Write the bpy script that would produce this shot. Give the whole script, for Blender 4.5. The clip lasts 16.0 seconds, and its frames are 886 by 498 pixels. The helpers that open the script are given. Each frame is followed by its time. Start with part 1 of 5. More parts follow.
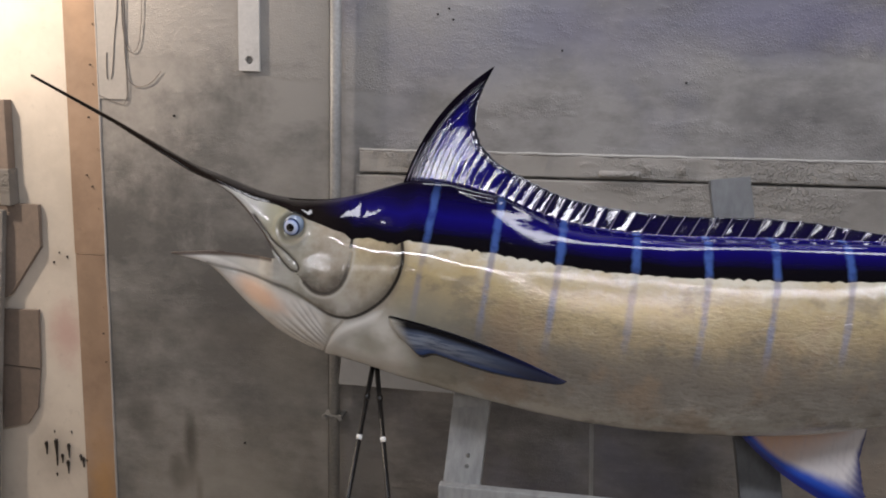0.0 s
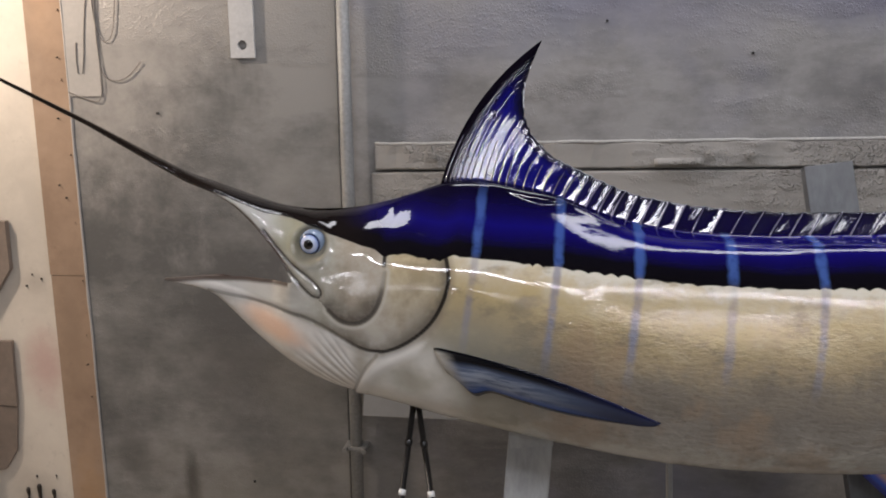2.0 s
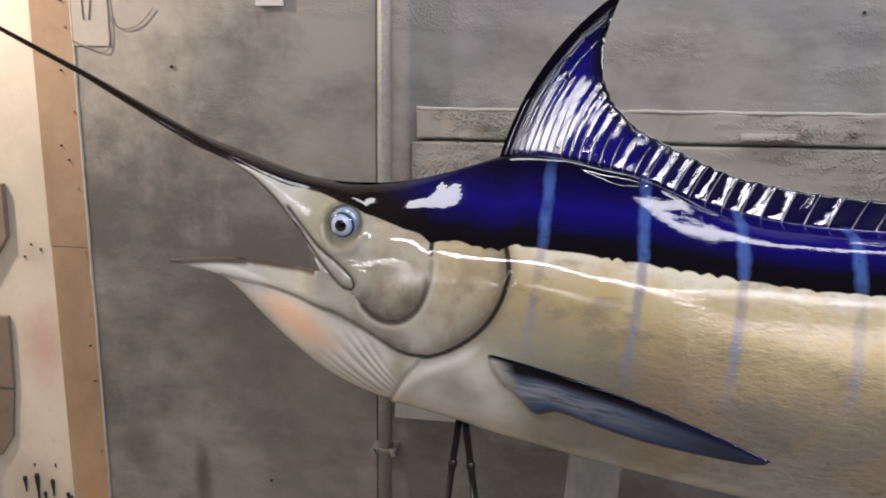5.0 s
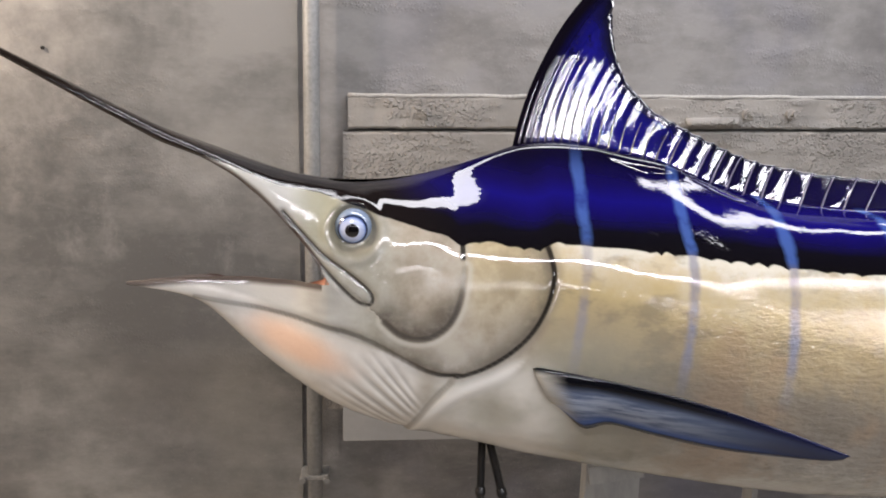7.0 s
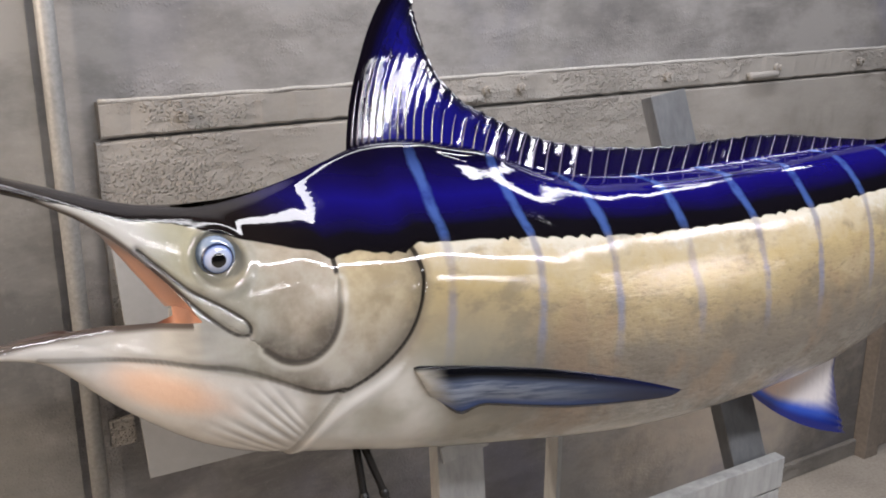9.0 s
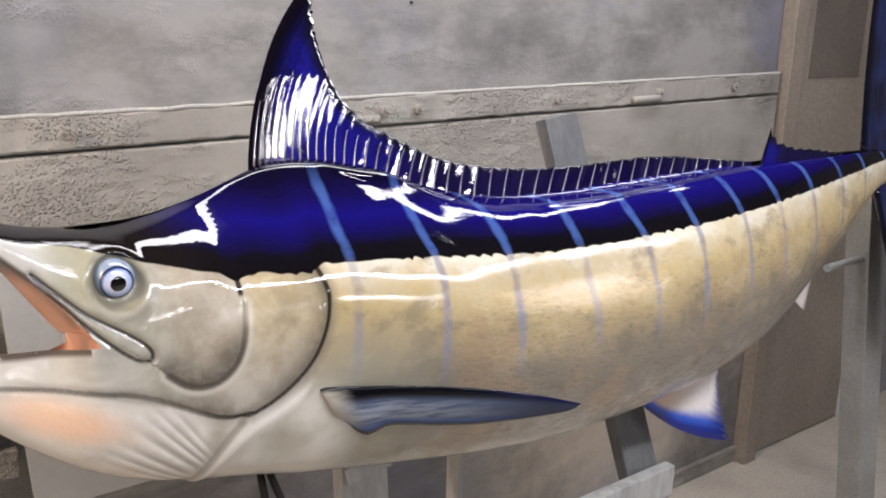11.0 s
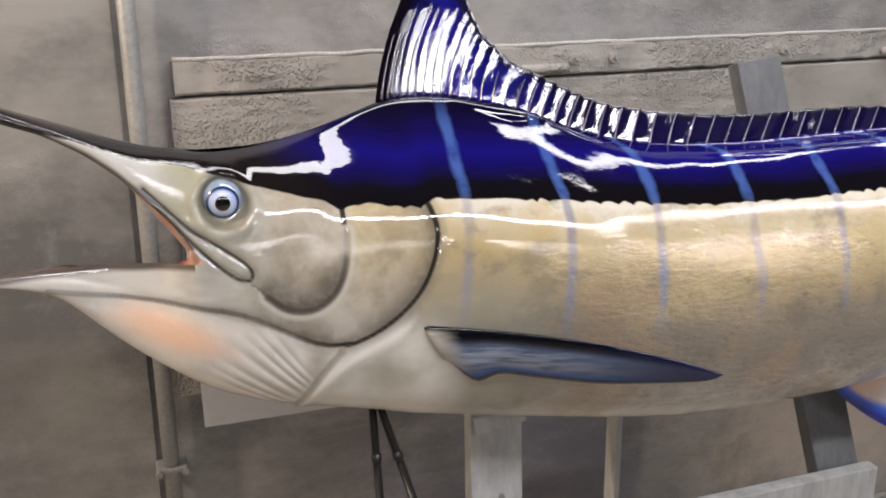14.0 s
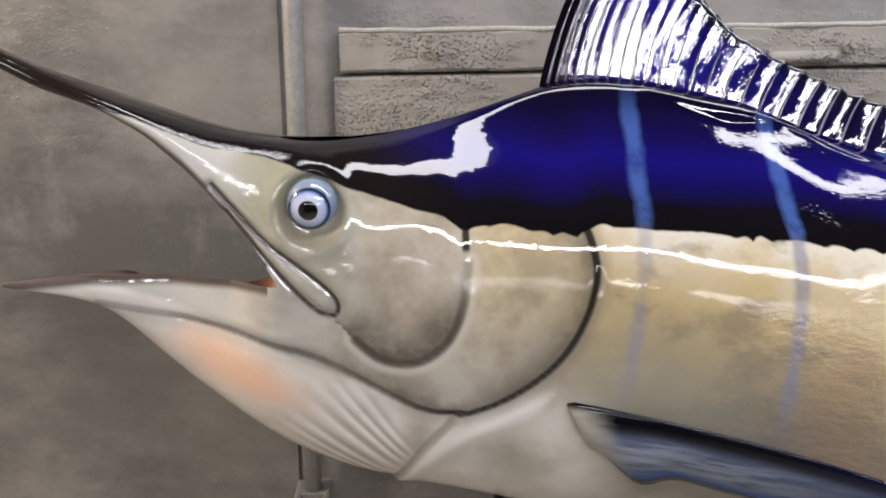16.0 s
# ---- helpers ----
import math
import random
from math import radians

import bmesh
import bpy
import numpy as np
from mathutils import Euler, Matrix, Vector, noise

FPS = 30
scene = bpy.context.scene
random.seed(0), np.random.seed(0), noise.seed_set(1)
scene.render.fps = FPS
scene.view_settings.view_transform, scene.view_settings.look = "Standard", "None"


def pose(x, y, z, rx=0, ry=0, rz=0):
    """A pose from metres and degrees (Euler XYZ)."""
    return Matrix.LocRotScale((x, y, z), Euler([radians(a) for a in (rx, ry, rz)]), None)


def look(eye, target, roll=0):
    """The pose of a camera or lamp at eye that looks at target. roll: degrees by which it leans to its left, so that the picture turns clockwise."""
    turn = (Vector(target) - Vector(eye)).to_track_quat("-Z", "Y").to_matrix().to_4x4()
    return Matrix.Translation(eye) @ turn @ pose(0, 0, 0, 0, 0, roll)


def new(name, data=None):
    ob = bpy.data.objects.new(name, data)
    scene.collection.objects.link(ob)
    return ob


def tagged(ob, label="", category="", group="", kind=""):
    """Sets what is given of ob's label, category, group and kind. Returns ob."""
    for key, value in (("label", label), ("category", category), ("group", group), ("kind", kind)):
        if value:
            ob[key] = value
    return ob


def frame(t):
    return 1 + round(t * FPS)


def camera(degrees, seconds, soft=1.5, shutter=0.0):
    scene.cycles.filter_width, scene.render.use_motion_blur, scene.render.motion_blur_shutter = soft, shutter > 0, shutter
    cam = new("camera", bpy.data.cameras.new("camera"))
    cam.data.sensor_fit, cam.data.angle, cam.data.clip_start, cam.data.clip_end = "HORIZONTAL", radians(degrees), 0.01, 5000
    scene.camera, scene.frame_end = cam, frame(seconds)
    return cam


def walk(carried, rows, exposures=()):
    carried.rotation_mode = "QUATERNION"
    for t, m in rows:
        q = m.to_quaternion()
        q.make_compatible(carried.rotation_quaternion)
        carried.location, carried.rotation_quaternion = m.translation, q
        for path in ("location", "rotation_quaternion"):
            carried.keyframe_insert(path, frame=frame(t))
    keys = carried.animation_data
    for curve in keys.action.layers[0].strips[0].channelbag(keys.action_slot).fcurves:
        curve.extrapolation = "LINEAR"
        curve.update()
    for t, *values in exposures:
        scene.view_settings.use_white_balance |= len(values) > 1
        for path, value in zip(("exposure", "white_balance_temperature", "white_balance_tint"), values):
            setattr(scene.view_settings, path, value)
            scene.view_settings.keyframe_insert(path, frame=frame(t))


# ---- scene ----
cam = camera(52.5, 16.0, 1.9)
PATH = [
    (0, (0.082, 0.023, 1.786), (-0.234, 1.962, 1.412), 1.5),
    (0.5, (0.054, 0.102, 1.771), (-0.287, 2.034, 1.381), 1.2),
    (1, (-0.03, 0.209, 1.78), (-0.334, 2.142, 1.364), 1.0),
    (1.5, (-0.105, 0.319, 1.78), (-0.366, 2.258, 1.363), -0.5),
    (2, (-0.122, 0.388, 1.778), (-0.399, 2.326, 1.368), -0.6),
    (2.5, (-0.124, 0.416, 1.784), (-0.416, 2.353, 1.378), 0.2),
    (3, (-0.132, 0.435, 1.777), (-0.424, 2.366, 1.344), 0.3),
    (3.5, (-0.152, 0.444, 1.774), (-0.444, 2.375, 1.339), 0.1),
    (4, (-0.179, 0.451, 1.769), (-0.464, 2.379, 1.322), -0.3),
    (4.5, (-0.2, 0.549, 1.746), (-0.491, 2.469, 1.266), -0.4),
    (5, (-0.228, 0.691, 1.74), (-0.553, 2.606, 1.265), 0.8),
    (5.2, (-0.241, 0.72, 1.737), (-0.61, 2.627, 1.257), 0.9),
    (7.3, (-0.739, 0.869, 1.701), (-0.457, 2.789, 1.217), -0.0),
    (7.5, (-0.791, 0.832, 1.718), (-0.46, 2.745, 1.237), -1.3),
    (8, (-0.873, 0.815, 1.733), (-0.373, 2.673, 1.189), -0.1),
    (8.5, (-0.941, 0.898, 1.746), (-0.285, 2.699, 1.176), -0.4),
    (9, (-0.993, 0.992, 1.76), (-0.024, 2.653, 1.21), -0.0),
    (9.5, (-1.023, 1.023, 1.77), (0.118, 2.572, 1.224), 1.7),
    (9.7, (-1.032, 1.032, 1.771), (0.19, 2.517, 1.222), 2.4),
    (11.8, (-0.984, 0.9, 1.749), (0.074, 2.527, 1.265), -0.3),
    (12, (-0.958, 0.86, 1.745), (0.023, 2.532, 1.251), -0.6),
    (12.5, (-0.911, 0.794, 1.744), (-0.034, 2.522, 1.25), -0.7),
    (13, (-0.872, 0.772, 1.735), (-0.071, 2.536, 1.235), -0.3),
    (13.5, (-0.826, 0.81, 1.712), (-0.075, 2.582, 1.171), -0.4),
    (14, (-0.773, 0.93, 1.691), (-0.141, 2.743, 1.13), -0.3),
    (14.5, (-0.727, 1.046, 1.678), (-0.208, 2.891, 1.109), -0.6),
    (15, (-0.67, 1.12, 1.657), (-0.299, 2.99, 1.052), -1.1),
    (15.5, (-0.583, 1.201, 1.646), (-0.396, 3.1, 1.047), -1.0),
    (16, (-0.559, 1.256, 1.638), (-0.478, 3.169, 1.06), 0.2),
]
EXPOSURES = [(0, -0.84, 6080, 14), (3.5, -0.84, 6150, 14), (4.5, -0.74, 6250, 14), (5, -0.51, 6230, 14), (7.3, -0.15, 6200, 14), (9.7, -0.07, 6200, 14), (11.8, 0.10, 6300, 14), (13, 0.00, 6350, 14), (14.5, -0.22, 6350, 14), (16, -0.28, 6250, 14)]
walk(cam, [(t, look(eye, target, roll)) for t, eye, target, roll in PATH], EXPOSURES)

# ---- light and exposure ----
scene.view_settings.exposure = 0.0
world = bpy.data.worlds.new("world")
scene.world = world
world.use_nodes = True
world.node_tree.nodes["Background"].inputs["Color"].default_value = (0.02, 0.02, 0.021, 1)
world.node_tree.nodes["Background"].inputs["Strength"].default_value = 1.0

CEILING = 2.75
ROOM = (-3.2, 3.8, -2.6, 2.945)      # x0, x1, y0, y1
# ceiling strip lights: middle x, middle y, length, width, watts
STRIPS = [(0.635, 2.50, 2.83, 0.18, 28), (0.45, 0.95, 3.2, 0.09, 76)]
# light banks behind the camera, facing the fish: middle x, length, height, watts
BANKS = [(-2.0, 0.8, 0.09, 9), (-0.42, 1.36, 0.085, 8), (1.66, 1.70, 0.17, 22)]
BANK_Y, BANK_Z = -1.2, 2.44


def area_lamp(name, place, sx, sy, watts, colour=(1, 1, 1)):
    lamp = bpy.data.lights.new(name, "AREA")
    lamp.shape, lamp.size, lamp.size_y, lamp.energy, lamp.color = "RECTANGLE", sx, sy, watts, colour
    ob = new(name, lamp)
    ob.matrix_world = place
    return ob


for sx, sy, ln, wd, watts in STRIPS:
    area_lamp("strip_lamp", pose(sx, sy, CEILING - 0.085), ln, wd, watts, (1.0, 0.98, 0.97))
for sx, ln, tall, watts in BANKS:
    area_lamp("bank_lamp", look((sx, BANK_Y, BANK_Z), (sx, 2.25, 1.55)), ln, tall, watts, (1.0, 0.98, 0.96))
warm = bpy.data.lights.new("warm_lamp", "POINT")
warm.energy, warm.color, warm.shadow_soft_size = 165, (1.0, 0.83, 0.64), 0.06
new("warm_lamp", warm).matrix_world = pose(-2.35, 2.32, 2.48)


# ---- materials ----
def nodes_of(name):
    m = bpy.data.materials.new(name)
    m.use_nodes = True
    return m, m.node_tree.nodes, m.node_tree.links, m.node_tree.nodes["Principled BSDF"]


def noise_of(ns, ls, vec, scale, detail=4.0, rough=0.55, stretch=None):
    n = ns.new("ShaderNodeTexNoise")
    n.inputs["Scale"].default_value, n.inputs["Detail"].default_value, n.inputs["Roughness"].default_value = scale, detail, rough
    if stretch:
        mp = ns.new("ShaderNodeMapping")
        mp.inputs["Scale"].default_value = stretch
        ls.new(vec, mp.inputs["Vector"])
        vec = mp.outputs["Vector"]
    ls.new(vec, n.inputs["Vector"])
    return n.outputs["Fac"]


def ramp_of(ns, ls, fac, stops):
    r = ns.new("ShaderNodeValToRGB")
    el = r.color_ramp.elements
    while len(el) < len(stops):
        el.new(0.5)
    for e, (p, c) in zip(el, stops):
        e.position = p
        e.color = (*c, 1) if len(c) == 3 else c
    ls.new(fac, r.inputs["Fac"])
    return r.outputs["Color"]


def mix_of(ns, ls, fac, a, b, blend="MIX"):
    m = ns.new("ShaderNodeMix")
    m.data_type, m.blend_type = "RGBA", blend
    for sock, v in ((m.inputs["Factor"], fac), (m.inputs["A"], a), (m.inputs["B"], b)):
        if hasattr(v, "is_output"):
            ls.new(v, sock)
        elif isinstance(v, (int, float)):
            sock.default_value = v
        else:
            sock.default_value = (*v, 1)
    return m.outputs["Result"]


def math_of(ns, ls, op, a, b=0.0, c=0.0, clamp=False):
    m = ns.new("ShaderNodeMath")
    m.operation, m.use_clamp = op, clamp
    for sock, v in zip(m.inputs, (a, b, c)):
        if hasattr(v, "is_output"):
            ls.new(v, sock)
        else:
            sock.default_value = v
    return m.outputs["Value"]


def step_of(ns, ls, value, lo, hi):
    """0 below lo, 1 above hi, smooth between (lo may be above hi)."""
    m = ns.new("ShaderNodeMapRange")
    m.interpolation_type = "SMOOTHSTEP"
    m.inputs["From Min"].default_value, m.inputs["From Max"].default_value = lo, hi
    ls.new(value, m.inputs["Value"])
    return m.outputs["Result"]


def bump_of(ns, ls, b, height, strength, distance=0.01, normal=None):
    n = ns.new("ShaderNodeBump")
    n.inputs["Strength"].default_value, n.inputs["Distance"].default_value = strength, distance
    ls.new(height, n.inputs["Height"])
    if normal is not None:
        ls.new(normal, n.inputs["Normal"])
    if b is not None:
        ls.new(n.outputs["Normal"], b.inputs["Normal"])
    return n.outputs["Normal"]


def surface(name, colours, scale=3.0, fine=60.0, rough=(0.5, 0.8), metal=0.0, bump=0.3, depth=0.004, stretch=None, grain=0.25):
    """A worn surface: a broad blend of colours, a fine grain, uneven gloss and relief."""
    m, ns, ls, b = nodes_of(name)
    vec = ns.new("ShaderNodeTexCoord").outputs["Object"]
    broad = noise_of(ns, ls, vec, scale, 5, 0.6, stretch)
    small = noise_of(ns, ls, vec, fine, 5, 0.65, stretch)
    n = len(colours)
    base = ramp_of(ns, ls, broad, [(0.3 + 0.4 * i / max(1, n - 1), c) for i, c in enumerate(colours)])
    spots = ramp_of(ns, ls, small, [(0.3, (1 - grain,) * 3), (0.7, (1 + grain * 0.4,) * 3)])
    ls.new(mix_of(ns, ls, 1.0, base, spots, "MULTIPLY"), b.inputs["Base Color"])
    rr = ns.new("ShaderNodeMapRange")
    rr.inputs["To Min"].default_value, rr.inputs["To Max"].default_value = rough
    ls.new(broad, rr.inputs["Value"])
    ls.new(rr.outputs["Result"], b.inputs["Roughness"])
    b.inputs["Metallic"].default_value = metal
    bump_of(ns, ls, b, small, bump, depth)
    return m


def plain(name, colour, rough=0.5, metal=0.0, coat=0.0):
    m, ns, ls, b = nodes_of(name)
    b.inputs["Base Color"].default_value = (*colour, 1)
    b.inputs["Roughness"].default_value, b.inputs["Metallic"].default_value = rough, metal
    b.inputs["Coat Weight"].default_value = coat
    return m


def sprayed(name, tones, grit, gloss, metal, tint=None, blots=(), run=(0.30, 1, 1.7)):
    """A wall under years of overspray: clouds at three scales, streaks, grit that lies in patches, a tint of stray paint,
    and blots: x, z, half width, half height, colour, amount."""
    m, ns, ls, b = nodes_of(name)
    vec = ns.new("ShaderNodeTexCoord").outputs["Object"]
    xyz = ns.new("ShaderNodeSeparateXYZ")
    ls.new(vec, xyz.inputs["Vector"])
    N = lambda *a: noise_of(ns, ls, vec, *a)
    M = lambda *a: math_of(ns, ls, *a)
    S = lambda *a: step_of(ns, ls, *a)
    mid = N(3.6, 6, 0.62, (0.8, 1, 1.1))
    cloud = M("ADD", M("ADD", M("MULTIPLY", N(1.15, 3, 0.5), 0.5), M("MULTIPLY", mid, 0.32)), M("MULTIPLY", N(13, 5, 0.7, (0.6, 1, 1.3)), 0.18))
    col = ramp_of(ns, ls, cloud, [(0.435, tones[0]), (0.5, tones[1]), (0.565, tones[2])])
    smear = M("MULTIPLY", S(N(6, 6, 0.75, run), 0.54, 0.74), 0.45)
    col = mix_of(ns, ls, smear, col, tuple(1.15 * c for c in tones[2]))
    stain = M("MULTIPLY", S(N(2.3, 5, 0.62, (1.4, 1, 0.6)), 0.57, 0.76), 0.6)
    col = mix_of(ns, ls, stain, col, tuple(0.5 * c for c in tones[0]))
    if tint:
        col = mix_of(ns, ls, M("MULTIPLY", S(N(1.7, 4, 0.55), 0.48, 0.68), 0.6), col, tint)
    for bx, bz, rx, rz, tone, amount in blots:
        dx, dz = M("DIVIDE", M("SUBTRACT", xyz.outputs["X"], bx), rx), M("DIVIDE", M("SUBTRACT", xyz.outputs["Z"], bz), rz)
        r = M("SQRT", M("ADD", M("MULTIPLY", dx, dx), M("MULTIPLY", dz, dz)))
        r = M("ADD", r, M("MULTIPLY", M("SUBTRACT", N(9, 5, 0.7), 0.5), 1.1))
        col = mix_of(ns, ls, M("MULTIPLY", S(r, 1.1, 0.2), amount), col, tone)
    patch = S(N(2.6, 4, 0.65, (0.7, 1, 1.5)), 0.46, 0.62)
    speck = N(170, 2, 0.6)
    col = mix_of(ns, ls, M("MULTIPLY", S(speck, 0.62, 0.75), 0.22), col, tuple(1.5 * c for c in tones[2]))
    pits = M("MULTIPLY", S(N(48, 5, 0.75, (0.8, 1, 1.1)), 0.42, 0.28), M("MULTIPLY", patch, 0.5 * min(1.0, grit)))
    col = mix_of(ns, ls, pits, col, tuple(0.55 * c for c in tones[0]))
    ls.new(col, b.inputs["Base Color"])
    rr = ns.new("ShaderNodeMapRange")
    rr.inputs["To Min"].default_value, rr.inputs["To Max"].default_value = gloss
    ls.new(mid, rr.inputs["Value"])
    ls.new(rr.outputs["Result"], b.inputs["Roughness"])
    b.inputs["Metallic"].default_value = metal
    vor = ns.new("ShaderNodeTexVoronoi")
    vor.inputs["Scale"].default_value = 135
    ls.new(vec, vor.inputs["Vector"])
    lumps = M("MULTIPLY", S(vor.outputs["Distance"], 0.50, 0.15), patch)
    waves = M("MULTIPLY", N(38, 5, 0.66, (0.75, 1, 1.2)), M("MULTIPLY_ADD", patch, 0.95, 0.05))
    n1 = bump_of(ns, ls, None, waves, 0.50 * grit, 0.016)
    bump_of(ns, ls, b, lumps, 0.55 * grit, 0.007, n1)
    return m


def blotched(name, tones, rough, blots, scale=1.6):
    """Paint or paper with soft stains: x, z, half width, half height, colour, amount."""
    m, ns, ls, b = nodes_of(name)
    vec = ns.new("ShaderNodeTexCoord").outputs["Object"]
    xyz = ns.new("ShaderNodeSeparateXYZ")
    ls.new(vec, xyz.inputs["Vector"])
    N = lambda *a: noise_of(ns, ls, vec, *a)
    M = lambda *a: math_of(ns, ls, *a)
    S = lambda *a: step_of(ns, ls, *a)
    cloud = M("ADD", M("MULTIPLY", N(scale, 4, 0.6), 0.7), M("MULTIPLY", N(scale * 7, 5, 0.7), 0.3))
    col = ramp_of(ns, ls, cloud, [(0.36, tones[0]), (0.5, tones[1]), (0.64, tones[2])])
    for bx, bz, rx, rz, tone, amount in blots:
        dx, dz = M("DIVIDE", M("SUBTRACT", xyz.outputs["X"], bx), rx), M("DIVIDE", M("SUBTRACT", xyz.outputs["Z"], bz), rz)
        r = M("SQRT", M("ADD", M("MULTIPLY", dx, dx), M("MULTIPLY", dz, dz)))
        r = M("ADD", r, M("MULTIPLY", M("SUBTRACT", N(12, 4, 0.65), 0.5), 0.9))
        col = mix_of(ns, ls, M("MULTIPLY", S(r, 1.1, 0.1), amount), col, tone)
    dirt = M("MULTIPLY", S(N(26, 5, 0.75), 0.58, 0.74), 0.22)
    col = mix_of(ns, ls, dirt, col, tuple(0.45 * c for c in tones[0]))
    ls.new(col, b.inputs["Base Color"])
    b.inputs["Roughness"].default_value = rough
    bump_of(ns, ls, b, N(70, 4, 0.65), 0.10, 0.003)
    return m


PURPLE, BLUEGREY, SOOT = (0.135, 0.130, 0.205), (0.20, 0.205, 0.24), (0.055, 0.050, 0.048)
# last blot: lamplight on the wall's lower right, painted in as beige
WALL = sprayed("dusty_grey_wall", [(0.115, 0.111, 0.108), (0.185, 0.179, 0.173), (0.270, 0.262, 0.254)], 0.62, (0.38, 0.70), 0.0, (0.160, 0.163, 0.222),
               [(0.95, 1.97, 0.40, 0.10, PURPLE, 0.55), (1.25, 2.02, 0.07, 0.10, PURPLE, 0.6), (-0.25, 1.92, 0.35, 0.20, BLUEGREY, 0.5), (0.30, 2.08, 0.30, 0.10, SOOT, 0.35), (0.95, 2.18, 0.35, 0.12, SOOT, 0.45), (0.35, 1.85, 0.30, 0.12, (0.28, 0.27, 0.26), 0.5), (-0.55, 1.75, 0.10, 0.35, BLUEGREY, 0.4), (0.62, 2.00, 0.30, 0.16, PURPLE, 0.35), (0.05, 1.95, 0.28, 0.14, PURPLE, 0.3), (1.30, 0.50, 0.72, 0.55, (0.46, 0.40, 0.33), 0.9)])
# the broad blots paint in lamplight above, shade mid-height, floor bounce below; SOOT ones are stains
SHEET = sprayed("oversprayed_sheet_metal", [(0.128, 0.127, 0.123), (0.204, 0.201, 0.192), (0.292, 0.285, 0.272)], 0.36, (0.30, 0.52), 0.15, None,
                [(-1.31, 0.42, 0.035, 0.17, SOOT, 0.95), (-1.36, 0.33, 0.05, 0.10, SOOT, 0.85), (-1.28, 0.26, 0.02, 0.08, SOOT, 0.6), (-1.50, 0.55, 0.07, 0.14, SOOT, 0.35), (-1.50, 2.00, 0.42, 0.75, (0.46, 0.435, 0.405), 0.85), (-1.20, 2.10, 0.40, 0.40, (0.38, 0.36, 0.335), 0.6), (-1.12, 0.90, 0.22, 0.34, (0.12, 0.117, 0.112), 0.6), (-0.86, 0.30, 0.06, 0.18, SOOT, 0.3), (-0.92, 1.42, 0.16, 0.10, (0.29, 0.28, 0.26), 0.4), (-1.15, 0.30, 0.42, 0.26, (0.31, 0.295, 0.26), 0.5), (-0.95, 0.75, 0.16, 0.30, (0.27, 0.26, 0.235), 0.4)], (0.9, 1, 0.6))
DARKWALL = surface("dark_workshop_wall", [(0.06, 0.057, 0.054), (0.09, 0.086, 0.08)], 2, 60, (0.6, 0.9))
DUSTY = sprayed("dusty_board", [(0.190, 0.178, 0.162), (0.250, 0.236, 0.216), (0.300, 0.285, 0.262)], 1.5, (0.7, 0.9), 0.0)
CREAM = blotched("cream_wall_paint", [(0.54, 0.49, 0.42), (0.64, 0.58, 0.50), (0.71, 0.65, 0.56)], 0.55, [(-1.79, 0.82, 0.09, 0.17, (0.50, 0.29, 0.26), 0.6), (-1.86, 0.35, 0.14, 0.14, (0.33, 0.29, 0.24), 0.5), (-1.80, 1.10, 0.06, 0.05, (0.36, 0.31, 0.26), 0.4)])
TAN = blotched("tan_masking_paper", [(0.27, 0.185, 0.125), (0.34, 0.238, 0.163), (0.40, 0.285, 0.20)], 0.7, [(-1.66, 0.15, 0.08, 0.45, (0.44, 0.25, 0.09), 0.7), (-1.68, 0.95, 0.06, 0.25, (0.24, 0.17, 0.115), 0.55), (-1.67, 2.2, 0.1, 0.5, (0.62, 0.40, 0.24), 0.4)], 2.5)
BROWN = surface("brown_card", [(0.19, 0.15, 0.122), (0.27, 0.215, 0.175)], 4, 50, (0.6, 0.8), 0.0, 0.1, 0.002, None, 0.12)
FLOORM = surface("dusty_floor", [(0.30, 0.272, 0.236), (0.38, 0.346, 0.30), (0.28, 0.255, 0.222)], 2.5, 90, (0.6, 0.85), 0.0, 0.4, 0.004)
PALEWOOD = surface("overspray_on_wood", [(0.27, 0.275, 0.27), (0.38, 0.385, 0.38), (0.32, 0.325, 0.32)], 6, 45, (0.55, 0.8), 0.0, 0.5, 0.003, (1, 1, 0.25))
PALEMETAL = surface("overspray_on_steel", [(0.24, 0.24, 0.235), (0.33, 0.33, 0.32)], 5, 120, (0.4, 0.6), 0.2, 0.25, 0.003)
BLACK = plain("glossy_black_rubber", (0.005, 0.0045, 0.0045), 0.38, 0.0, 0.0)
HOLE = plain("dark_hole", (0.015, 0.014, 0.013), 0.9)
WHITE = plain("white_enamel", (0.75, 0.75, 0.73), 0.4)


# ---- building helpers ----
def obj(name, bm, material, parent=None, label="", smooth=False):
    me = bpy.data.meshes.new(name)
    bmesh.ops.recalc_face_normals(bm, faces=bm.faces[:])
    bm.to_mesh(me)
    bm.free()
    if material:
        me.materials.append(material)
    if smooth:
        for p in me.polygons:
            p.use_smooth = True
    ob = new(name, me)
    if parent:
        ob.parent = parent
    if label:
        tagged(ob, label)
    return ob


part = obj


def box_bm(x0, x1, y0, y1, z0, z1, bevel=0.0, bm=None):
    bm = bm or bmesh.new()
    made = bmesh.ops.create_cube(bm, size=1.0, matrix=Matrix.Translation(((x0 + x1) / 2, (y0 + y1) / 2, (z0 + z1) / 2)) @ Matrix.Diagonal((x1 - x0, y1 - y0, z1 - z0, 1)))
    if bevel:
        edges = list({e for v in made["verts"] for e in v.link_edges})
        bmesh.ops.bevel(bm, geom=edges, offset=bevel, segments=2, affect="EDGES", profile=0.6)
    return bm


